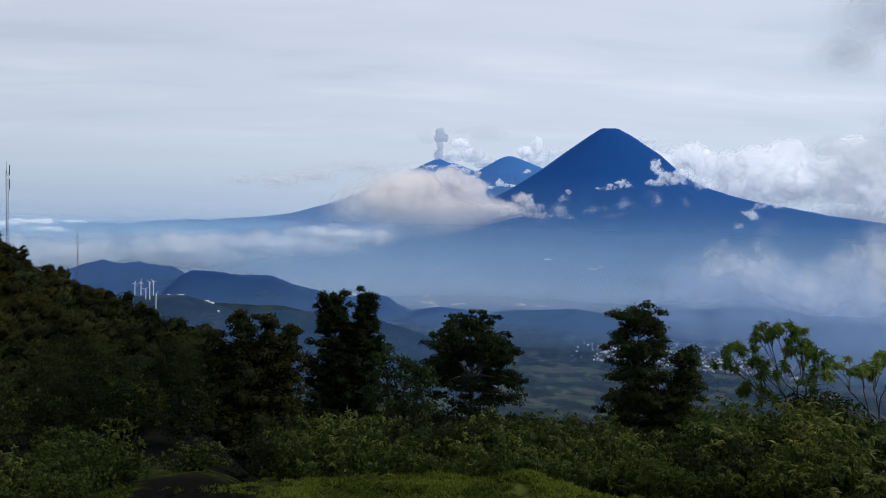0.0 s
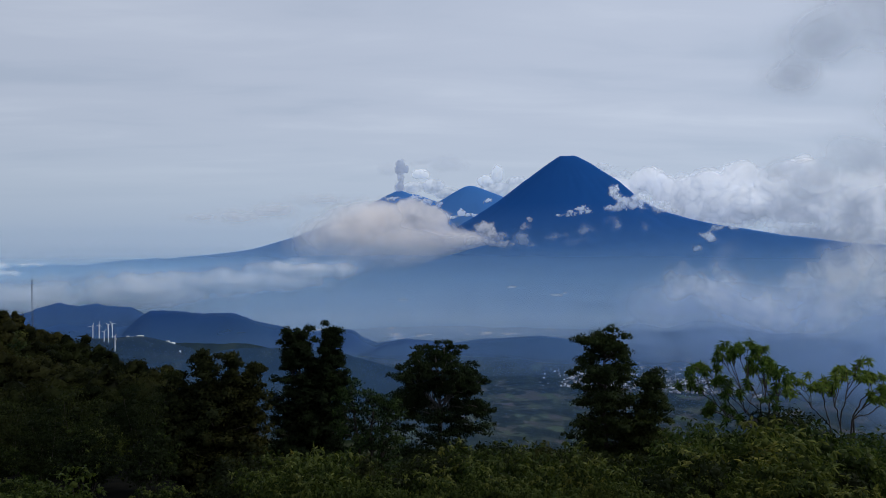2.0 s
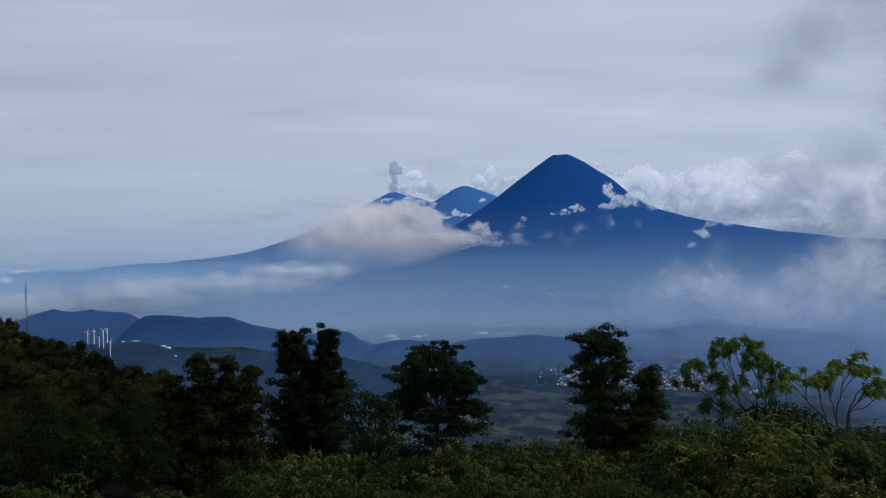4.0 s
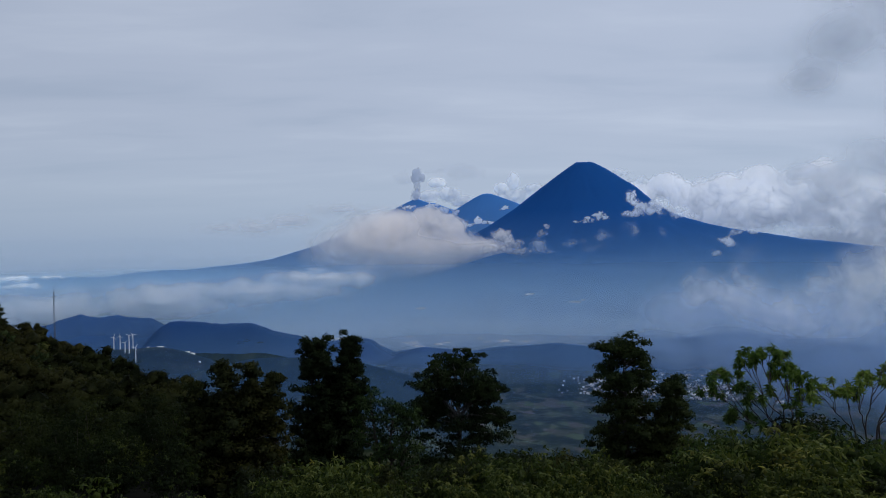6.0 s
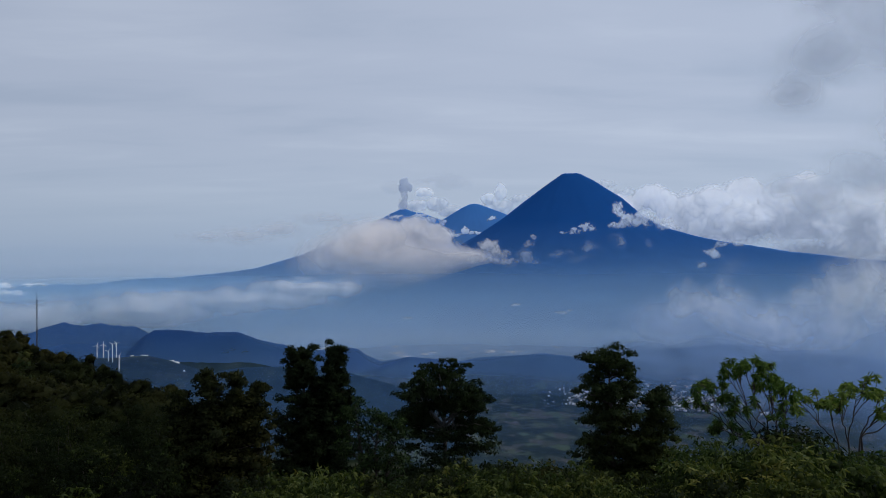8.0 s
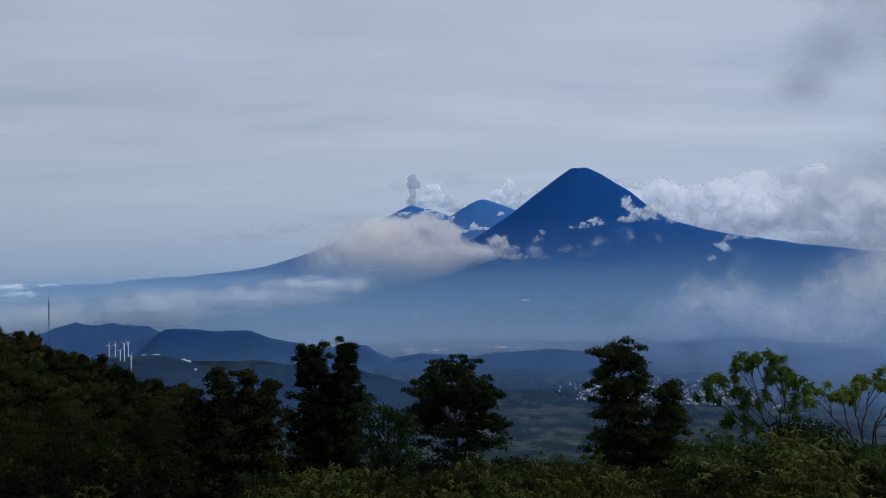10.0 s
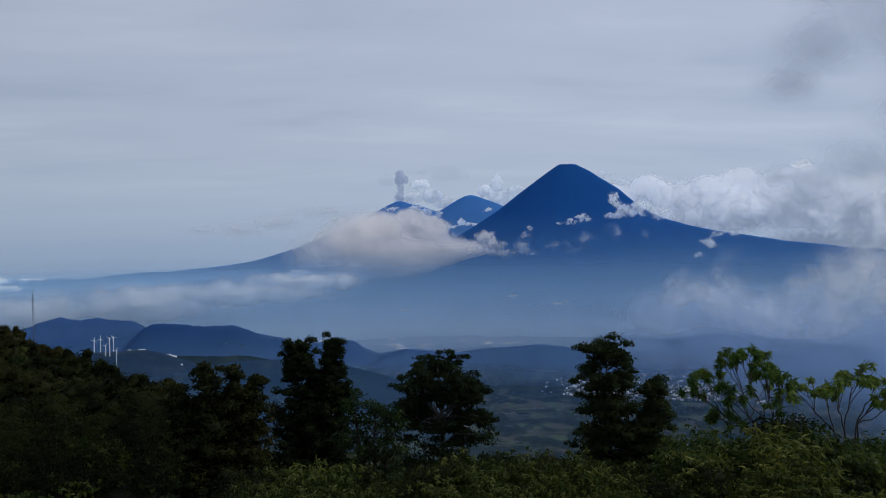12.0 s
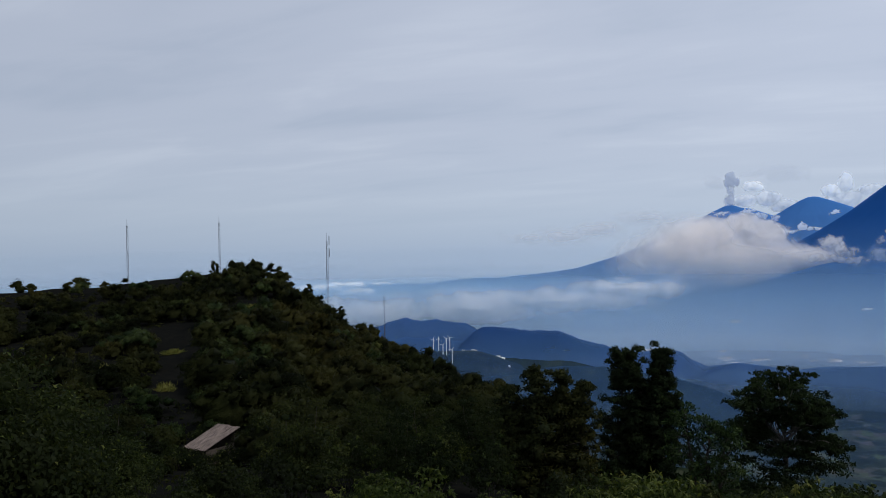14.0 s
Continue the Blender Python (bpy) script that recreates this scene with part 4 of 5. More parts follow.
def trees():
    tree("dense dark rounded tree with bare stems under the crown", -13.4, 27, -8.6,
         [(-0.25, 0, 0.62, 0.35, column, 9, 6, 0.8), (0.60, 0.12, 0.50, 0.35, column, 9, 6, 0.8), (-1.15, 0.62, 0.55, 0.35, round_top, 7, 6, 0.8), (1.30, 0.50, 0.50, 0.3, round_top, 8, 6, 0.8),
          (0.1, 1.15, 1.8, 0.24, round_top, 7, 9, 0.8)], LEAF_RUST, BARK, 0.12, 0.07, 75, 11, (0.6, 1.0), puff=0.95)
    tree("dark evergreen tree with a blunt crown beside a pointed one", -6.6, 30, -6.95,
         [(-0.46, 0.18, 0.52, 0.82, blunt, 5, 8, 0.85), (0.86, 0.06, 0.74, 0.62, spire, 10, 8, 0.85), (-0.60, 1.05, 0.95, 0.1, round_top, 10, 10, 0.85), (0.12, 1.15, 0.70, 0.3, round_top, 7, 9, 0.85), (0.62, 1.7, 1.05, 0.1, round_top, 9, 10, 0.85), (0.0, 2.3, 1.75, 0.08, round_top, 8, 12, 0.85)],
         LEAF_FIR, BARK, 0.11, 0.065, 85, 12, (0.6, 1.0), puff=0.78)
    tree("slender light-leaved young tree between two dark trees", -2.2, 23, -10.9,
         [(-0.55, 0, 0.5, 0.2, round_top, 7, 5, 0.6), (0.1, 0.3, 0.7, 0.2, round_top, 7, 6, 0.6), (0.6, 0.5, 0.5, 0.2, round_top, 6, 5, 0.6)], LEAF_YOUNG, BARK, 0.13, 0.05, 26, 13, puff=0.8, heart=0.2)
    fan_tree("spreading evergreen tree with fanned bare limbs and feathery sprays", 3.0, 28, -13.3,
             [-80, -62, -53, -40, -25, 0, 17, 30, 44, 60, 83], [1.55, 1.75, 2.25, 2.05, 2.5, 2.55, 2.6, 2.25, 2.12, 1.8, 1.75], LEAF_FIR, PALE_BARK, 14)
    tree("tall dark evergreen tree with tiered sprays and a smaller second leader", 15.1, 30, -6.7,
         [(0.0, 0.2, 1.6, 0.10, tower, 13, 8, 0.74), (1.75, 1.75, 0.85, 0.10, column, 10, 7, 0.74), (0.9, 3.6, 1.3, 0.1, round_top, 4, 8, 0.74)], LEAF_FIR, BARK, 0.12, 0.07, 105, 34, (0.55, 0.95), 0.3, 0.95)


trees()


def rosette_tree(label, az, r, foot_z, root, arcs, seed, whorl=0.2):
    """Thin forking stems that end in whorls of long leaves. root: x of the foot; arcs: (x, z, half width, half height, tips, from, to)
    of the domes on which the tips lie, in metres from the point at eye height."""
    rng = np.random.default_rng(seed)
    x, y = r * math.sin(radians(az)), r * math.cos(radians(az))
    gz = ground_at(x, y) - 0.1
    base = thing("tree", label, "tree", pose(x, y, gz, 0, 0, -az), "trees below the viewpoint")
    stems, at = [], []
    for ax, azz, hw, hh, tips, a0, a1 in arcs:
        for i in range(tips):
            a = radians(a0 + (a1 - a0) * (i + 0.5) / tips + rng.uniform(-5, 5))
            tip = np.array([ax + hw * math.sin(a), rng.uniform(-0.5, 0.5), azz + hh * math.cos(a) + EYE - gz])
            foot = np.array([root + rng.uniform(-0.2, 0.2), rng.uniform(-0.2, 0.2), 0])
            fork = np.array([root + 0.28 * (tip[0] - root), tip[1] * 0.3, foot_z + EYE - gz + rng.uniform(-0.15, 0.25)])
            if i % 6 == 0:
                stems.append(limb(rng, foot, fork, 0.024, 0.016, 0, 5, 0.05))
                trunk_top = fork
            if i % 3 == 0:
                branch = trunk_top + (tip - trunk_top) * rng.uniform(0.45, 0.6) - (0, 0, 0.05)
                stems.append(limb(rng, trunk_top, branch, 0.014, 0.010, -0.12, 5, 0.07))
            mid = branch + (tip - branch) * rng.uniform(0.5, 0.65)
            stems.append(limb(rng, branch, mid, 0.009, 0.007, -0.15, 4, 0.06))
            for w in range(3):
                end = tip + rng.normal(0, 0.12, 3) * (1, 1.2, 0.6)
                stems.append(limb(rng, mid, end, 0.006, 0.004, -0.15, 4, 0.06))
                at.append(end)
    for p in stems:
        part("stem", mesh_of("stem", *tubes([p], 5), True), BARK, base)
    at = np.array(at)
    per = 44
    d = rng.normal(0, 1, (len(at) * per, 3)) * (1, 1, 0.45) + (0, 0, 0.15)
    d /= np.linalg.norm(d, axis=1)[:, None]
    pts = np.repeat(at, per, 0) - rng.uniform(0, 0.10, len(at) * per)[:, None] * (0, 0, 1)
    part("crown", mesh_of("crown", *leaves(rng, pts, d, whorl, 0.026, 0.6, 0.0, 0.35)), LEAF_STRAP, base)
    return base


rosette_tree("slender open tree with umbrella whorls of leaves on bare stems", 26.4, 16, -3.9, 0.25,
             [(-0.62, -2.52, 0.38, 0.38, 8, -88, 88), (-1.2, -2.98, 0.36, 0.33, 7, -85, 65), (-0.08, -2.84, 0.30, 0.28, 6, -60, 85), (-1.0, -3.6, 0.30, 0.10, 4, -60, 60), (-0.45, -3.2, 0.45, 0.25, 4, -80, 80)], 21, 0.135)
rosette_tree("slim young tree with umbrella whorls of long green leaves", 30.4, 16.5, -3.7, 0.1,
             [(0.26, -2.95, 0.44, 0.35, 8, -85, 85), (-0.52, -3.08, 0.28, 0.25, 5, -80, 80), (0.72, -3.2, 0.28, 0.28, 4, -60, 85)], 22, 0.135)


# ---- shrubs ----
def shrub_kind(label, leaf, wide, tall, count, per, leaf_len, leaf_wide, seed, droop=0.1, tips=0, whorls=0, heart=0.24):
    """A shrub at the origin: a few stems and an uneven dome of leaf clumps, perhaps with whorls of leaves at the shoots' ends."""
    rng = np.random.default_rng(seed)
    base = thing("shrub", label, "shrub", group="shrubs on the slope")
    a, u = rng.uniform(0, 2 * np.pi, count), rng.uniform(0.1, 1, count) ** 0.6
    q = rng.uniform(0, 1, count)
    z = tall * (0.25 + 0.68 * q * (0.75 + 0.25 * np.sin(a * 3 + seed)))
    w = wide / 2 * np.sqrt(np.clip(1 - (z / tall - 0.25) ** 2 / 0.62, 0.05, 1)) * u * (0.85 + 0.3 * np.sin(a * 2 + seed * 1.3))
    c = np.stack([np.cos(a) * w, np.sin(a) * w, z], -1)
    for p in c[:: max(1, count // 5)]:
        part("stem", mesh_of("stem", *tubes([limb(rng, (p[0] * 0.15, p[1] * 0.15, -0.2), p, 0.022, 0.006, -0.1, 5)], 5), True), BARK, base)
    size = 0.19 * wide * rng.uniform(0.6, 1.25, count)
    part("foliage", mesh_of("foliage", *joined(clumps(rng, c, size, per, leaf_len, leaf_wide, 0.85, droop, 0.45, 0.7, 0.4), cores(rng, c, size * heart))), leaf, base)
    if whorls:
        order = np.argsort(c[:, 2] + rng.uniform(0, 0.35 * tall, count))[-count * 4 // 5:]
        n = len(order) * whorls
        d = rng.normal(0, 1, (n, 3)) + (0, 0, 0.7)
        d /= np.linalg.norm(d, axis=1)[:, None]
        ends = np.repeat(c[order], whorls, 0) + d * np.repeat(size[order], whorls)[:, None] * (1.0, 1.0, 0.9) * 1.05
        per = 11
        out = rng.normal(0, 1, (n * per, 3)) * (1, 1, 0.35) + np.repeat(d, per, 0) * 0.55
        out /= np.linalg.norm(out, axis=1)[:, None]
        v, f = leaves(rng, np.repeat(ends, per, 0), out, leaf_len * 1.1, leaf_wide * 0.85, 0.75, 0, 0.3)
        part("young_leaves", mesh_of("young_leaves", v, f), LEAF_TIP, base, "pale yellow-green whorls of young leaves")
    if tips:
        order = np.argsort(c[:, 2] - 0.3 * np.hypot(c[:, 0], c[:, 1]))[-count * 3 // 5:]
        v, f = clumps(rng, c[order] + (0, 0, 0.04), 0.20 * wide, tips, leaf_len * 1.05, leaf_wide * 0.9, 0.85, droop, 0.92, 0.3)
        part("young_leaves", mesh_of("young_leaves", v, f), LEAF_TIP, base, "pale yellow-green young leaves")
    return base


KINDS = [
    shrub_kind("leafy yellow-green broad-leaved shrub on the slope", LEAF_BROAD, 1.5, 1.5, 32, 54, 0.095, 0.046, 31, 0.35, 0, 5),
    shrub_kind("leafy yellow-green broad-leaved shrub on the slope", LEAF_BROAD, 1.7, 1.25, 32, 54, 0.092, 0.045, 32, 0.35, 0, 4),
    shrub_kind("dark green dense shrub on the slope", LEAF_DARK, 1.8, 1.6, 30, 58, 0.095, 0.05, 33, 0.1, 0, 1),
    shrub_kind("dark green dense shrub on the slope", LEAF_DARK, 2.0, 2.2, 36, 62, 0.105, 0.055, 34, 0.1, 0, 1),
    shrub_kind("dull rust-tinged shrub on the slope", LEAF_RUST, 1.7, 1.4, 28, 55, 0.10, 0.045, 35),
    shrub_kind("tall dark bushy shrub on the slope", LEAF_DARK, 2.4, 3.0, 50, 100, 0.095, 0.044, 36),
    shrub_kind("large olive-green fine-leaved bush by the path", LEAF_DARK, 2.8, 2.8, 60, 260, 0.07, 0.036, 37, 0.1, 7, 0, 0.12),
    shrub_kind("tall leafy green shrub beside the slender trees", LEAF_FRESH, 2.0, 2.4, 42, 66, 0.085, 0.045, 38, 0.3, 0, 3),
]
TALL = [1.5, 1.25, 1.6, 2.2, 1.4, 3.0, 2.8, 2.4]
BROW_AZ = [-26, -24, -22, -19.6, -17.5, -15, -9.8, -6, -0.5, 2.9, 7, 11.7, 15.2, 18.8, 21.7, 25.4, 28, 30.8, 38]
BROW_EL = [-16.5, -15.9, -15.4, -16.7, -18, -17.3, -14.4, -15.2, -16.4, -15.2, -14.6, -14.8, -14.3, -15.4, -13.2, -13.6, -11.8, -14.4, -14]
used = set()


def shrub(kind, az, r, scale, rng, sink=0.1):
    x, y = r * math.sin(radians(az)), r * math.cos(radians(az))
    m = pose(x, y, ground_at(x, y) - sink, 0, 0, rng.uniform(0, 360))
    s = Matrix.Diagonal((scale * rng.uniform(0.9, 1.1), scale * rng.uniform(0.9, 1.1), scale, 1))
    if kind in used:
        ob = copy_thing(KINDS[kind], m)
        ob.matrix_basis = m @ s
    else:
        used.add(kind)
        KINDS[kind].matrix_basis = m @ s


def shrub_to(kind, az, r, el, rng, low=0.45, high=1.35):
    """A shrub whose top reaches the elevation el seen from the standing point."""
    x, y = r * math.sin(radians(az)), r * math.cos(radians(az))
    tall = EYE + r * math.tan(radians(el)) - ground_at(x, y)
    if tall > 0.3:
        shrub(kind, az, r, min(high, max(low, tall / TALL[kind])), rng, 0.1)


def shrubs():
    rng = np.random.default_rng(5)
    # the row of broad-leaved shrubs at the brink
    for i in range(64):
        az = -10.5 + 47.5 * (i + rng.uniform(-0.4, 0.4)) / 64
        front = i % 2
        r = rng.uniform(8.1, 9.2) if front else rng.uniform(9.6, 11.5)
        low = abs(rng.normal(0, 0.9)) + (1.7 + 1.3 * math.sin(az * 1.1) if front else 0.5 + 0.8 * math.sin(az * 1.7 + 2))
        shrub_to(int(rng.choice([0, 1, 1, 0, 2, 1] if front else [0, 1, 0, 4, 1])), az, r, lerp(az, BROW_AZ, BROW_EL) - max(-0.3, low), rng, 0.35)
    for i in range(34):
        az = -9 + 45 * (i + rng.uniform(-0.4, 0.4)) / 34
        shrub_to(int(rng.choice([2, 3, 4, 2])), az, rng.uniform(11.3, 13.0), lerp(az, BROW_AZ, BROW_EL) - abs(rng.normal(0, 0.45)), rng, 0.45)
    for az, r, el in ((-23.3, 10.5, -15.4), (-25.5, 10.0, -16.0)):
        shrub_to(0, az, r, el, rng)
    for i in range(16):
        az = -44 + 20.5 * (i + rng.uniform(-0.3, 0.3)) / 16
        shrub_to(int(rng.choice([0, 1, 2])), az, rng.uniform(6.6, 9.0), -17.8 - abs(rng.normal(0, 1.0)), rng, 0.35)
    for az, r, el in ((29.6, 13.5, -12.6), (31.2, 13.0, -12.4), (22.0, 14.0, -12.2), (20.8, 14.0, -12.9), (25.5, 12.5, -13.2), (33.2, 13, -12.8), (22.3, 13, -13.3), (24.5, 13.5, -13.8), (27.6, 14, -12.0), (28.4, 14.5, -11.8), (31.5, 13.5, -13.8), (26.5, 13, -13.6), (32.3, 14.5, -12.0), (33.3, 13.8, -11.8)):
        shrub_to(7, az, r, el, rng)
    for az, r, el in ((27.3, 15.5, -11.4), (26.9, 15.2, -12.4), (28.0, 15.6, -11.3)):
        shrub_to(5, az, r, el, rng, 0.3)
    # scrub down the slope under the trees
    for i in range(85):
        az, r = rng.uniform(-14, 38), 14 + 19 * rng.uniform(0, 1) ** 0.8
        shrub_to(int(rng.choice([2, 3, 3, 4, 2])), az, r, lerp(az, BROW_AZ, BROW_EL) - abs(rng.normal(0, 0.7)), rng, 0.6)
    # scrub in the hollow before the hill
    for i in range(150):
        az, r = rng.uniform(-62, -13), 10 + 30 * rng.uniform(0, 1) ** 0.75
        if abs(az + 37.1) < 4 and r > 28 or -22 < az < -13.5 and r < 13.5:
            continue
        if -42 < az < -32.5:
            shrub_to(int(rng.choice([2, 3, 4, 5])), az, r, -13.9 - abs(rng.normal(0, 0.8)), rng, 0.3)
        else:
            shrub(int(rng.choice([2, 3, 3, 4, 5, 5, 1] if r > 22 else [2, 3, 0, 4, 1, 0, 1])), az, r, rng.uniform(0.75, 1.2) * (1.0 if r > 16 else 0.7), rng, 0.2)
    for az, r, s in ((-50.5, 12.5, 1.15), (-54.5, 12, 1.3), (-47.3, 12.5, 0.9), (-45.6, 13.0, 0.7)):
        shrub(6, az, r, s, rng)


shrubs()


DRY = [(-35.3, 102.3, 0.5, 1.0, 30), (-34.2, 105, 0.6, 0.8, 30), (-33.0, 107, 0.4, 0.8, 18), (-39.8, 82.8, 0.6, 0.6, 26), (-44.5, 78, 0.7, 0.8, 28), (-40.2, 66.6, 0.3, 1.2, 20)]


def open_ground(az, r):
    """Where no scrub grows on the hill: a bare patch of cinder and a few strips of dry grass."""
    bare = (np.abs(az + 39.2 + 0.4 * np.sin(r / 6)) < 1.7) & (r > 68) & (r < 97)
    for a0, r0, da, dr, _ in DRY:
        bare |= (np.abs(az - a0) < da * 0.7 + 1.0) & (r > r0 - 6) & (r < r0 + dr + 1.5)
    return bare


def hill_scrub():
    """The shrubs that cover the hill, past counting."""
    rng = np.random.default_rng(8)
    n = 1350
    az = rng.uniform(-64, -13, n)
    rc = lerp(az, CREST_AZ, CREST_R)
    r = 38 + (rc + 3 - 38) * rng.uniform(0, 1, n) ** 0.8
    keep = ~open_ground(az, r)
    keep &= ~((np.abs(az + 37.0) < 3.0) & (r < 49.5)) & ~((az > -38) & (az < -34.6) & (r > rc - 8))
    keep &= rng.uniform(0, 1, n) < np.where(az < -37.5, np.where(r > rc * 0.86, 0.04, 0.9), 1.0)
    az, r, rc = az[keep], r[keep], rc[keep]
    x, y = r * np.sin(np.radians(az)), r * np.cos(np.radians(az))
    z = height(az, r)
    size = (0.75 + 2.0 * rng.uniform(0, 1, len(az)) ** 1.7) * np.where(az < -38, 0.75, 1.0) * np.where(r > rc - 9, 0.5, 1.0)
    c, s = [np.stack([x, y, z + size * 0.45], -1)], [size * rng.uniform(0.6, 0.8, len(az))]
    # a broad dome with lesser heads heaped on it
    for q in range(7):
        a, e = rng.uniform(0, 2 * np.pi, len(az)), rng.uniform(0.1, 1.3, len(az))
        u = size * rng.uniform(0.5, 0.8, len(az))
        c.append(np.stack([x + np.cos(a) * np.cos(e) * u, y + np.sin(a) * np.cos(e) * u, z + size * 0.4 + np.sin(e) * u], -1))
        s.append(size * rng.uniform(0.22, 0.42, len(az)))
    lobes, radii = np.concatenate(c[1:]), np.concatenate(s[1:])
    v, f = joined(lumps(rng, c[0], s[0] * 0.8, 4, 8, 0.3), clumps(rng, c[0], s[0] * 1.1, 80, 0.28, 0.165, 1.0, 0.1, 0.7, 0.6, 0.35, 0.85))
    v, f = joined((v, f), lumps(rng, lobes, radii * 0.7, 3, 5, 0.3), clumps(rng, lobes, radii * 1.15, 34, 0.22, 0.13, 0.9, 0.1, 0.65, 0.5, 0.35, 0.85))
    near, low = r < 72, np.tile(r < 72, 7)
    v, f = joined((v, f), clumps(rng, c[0][near], s[0][near] * 1.1, 90, 0.18, 0.11, 1.0, 0.1, 0.75, 0.5, 0.4, 0.85), clumps(rng, lobes[low], radii[low] * 1.15, 24, 0.18, 0.105, 0.9, 0.1, 0.7, 0.5, 0.4, 0.85))
    # single bushes that stand up on the bare crest
    for b_az, b_el, wide in ((-49.1, -1.36, 2.2), (-48.3, -1.6, 1.6), (-45.6, -1.24, 2.0), (-45.1, -1.3, 1.4), (-44.0, -1.55, 0.9), (-36.9, -0.2, 0.9), (-36.6, -0.4, 0.8), (-33.8, -0.34, 1.6),
                             (-33.0, -0.45, 1.8), (-32.3, -0.7, 1.6), (-30.2, -1.97, 1.2), (-28.0, -3.6, 0.8), (-27.8, -3.9, 0.9), (-25.8, -5.0, 0.9), (-25.6, -5.3, 1.1), (-18.2, -10.1, 1.4), (-17.6, -10.5, 1.5), (-16.9, -10.8, 1.6), (-16.2, -11.1, 1.6), (-15.4, -11.6, 1.5)):
        b_r = float(lerp(b_az, CREST_AZ, CREST_R))
        p = np.array(spot(b_az, b_el, b_r))
        foot = float(height(b_az, b_r))
        tall = max(0.8, p[2] - foot)
        q = np.array([p - (0, 0, tall * (0.2 + 0.95 * (i / 11.0))) + rng.normal(0, 0.32 * wide, 3) * (1, 1, 0.1) * (0.4 + i / 11.0) for i in range(12)])
        v, f = joined((v, f), clumps(rng, q, 0.33 * wide * rng.uniform(0.7, 1.3, 12), 90, 0.17, 0.12, 0.9, 0.1, 0.6, 0.6, 0.4), cores(rng, q, 0.24 * wide))
    # low growth between the shrubs
    n = 3000
    az = rng.uniform(-64, -13, n)
    r = 36 + (lerp(az, CREST_AZ, CREST_R) + 2 - 36) * rng.uniform(0, 1, n) ** 0.7
    keep = ~open_ground(az, r)
    az, r = az[keep], r[keep]
    keep = (az > -34.6) | (r < lerp(az, CREST_AZ, CREST_R) - 10)
    az, r = az[keep], r[keep]
    low = np.stack([r * np.sin(np.radians(az)), r * np.cos(np.radians(az)), height(az, r) + 0.05], -1)
    v2, f2 = clumps(rng, low, rng.uniform(0.4, 1.0, len(az)) * np.where((az < -37.5) & (r > 120), 0.5, 1.0), 15, 0.32, 0.19, 0.45, 0.1, 0.5, 0.9, 0.25)
    v, f = joined((v, f), (v2, f2))
    tagged(part("hill_scrub", mesh_of("hill_scrub", v, f), LEAF_HILL), "dense dark green scrub covering the hill", "scrub", kind="stuff")


hill_scrub()
LEAF_BUSH = leaf_material("leaf_bush", (0.019, 0.030, 0.013), (0.048, 0.068, 0.0245), (0.120, 0.140, 0.048), 0.03, 0.6, 0.12, (0.36, 0.52, 0.70), 4.0)


def hill_bushes():
    """Rounder, paler bushes that stand out of the scrub on the hill."""
    rng = np.random.default_rng(18)
    n = 170
    az = np.where(np.arange(n) < 110, rng.uniform(-46, -14, n), rng.uniform(-37.6, -32.5, n))
    rc = lerp(az, CREST_AZ, CREST_R)
    r = np.where(np.arange(n) < 110, 40 + (rc * 0.9 - 40) * rng.uniform(0, 1, n), rng.uniform(56, 104, n))
    keep = ~open_ground(az, r) & ~((np.abs(az + 37.0) < 3.2) & (r < 50))
    az, r = az[keep], r[keep]
    n = len(az)
    x, y, z = r * np.sin(np.radians(az)), r * np.cos(np.radians(az)), height(az, r)
    size = rng.uniform(0.8, 2.0, n) * np.clip(r / 80, 0.6, 1.1)
    sets = []
    for q in range(9):
        a, u = rng.uniform(0, 2 * np.pi, n), rng.uniform(0.35, 0.9, n) * (q > 0)
        c = np.stack([x + np.cos(a) * u * size, y + np.sin(a) * u * size, z + size * (1.0 - 0.75 * u ** 2 + 0.1 * rng.normal(0, 1, n))], -1)
        w = size * rng.uniform(0.28, 0.5, n)
        sets += [lumps(rng, c, w * 0.7, 3, 6, 0.3), clumps(rng, c, w * 1.1, 64, 0.18, 0.10, 0.85, 0.1, 0.75, 0.6, 0.3, 0.9)]
    tagged(part("hill_bushes", mesh_of("hill_bushes", *joined(*sets)), LEAF_BUSH), "rounded paler green bushes standing out of the hill's scrub", "scrub", kind="stuff")


hill_bushes()

GRASS = leaf_material("grass", (0.01584, 0.0264, 0.0066), (0.0594, 0.08976, 0.01716), (0.1716, 0.2112, 0.0396), 0.05, 1.3, 0.3, (0.36, 0.5, 0.66))
DRY_GRASS = leaf_material("dry_grass", (0.0924, 0.1056, 0.03696), (0.1848, 0.198, 0.066), (0.2904, 0.2904, 0.1188), 0.05, 1.0)


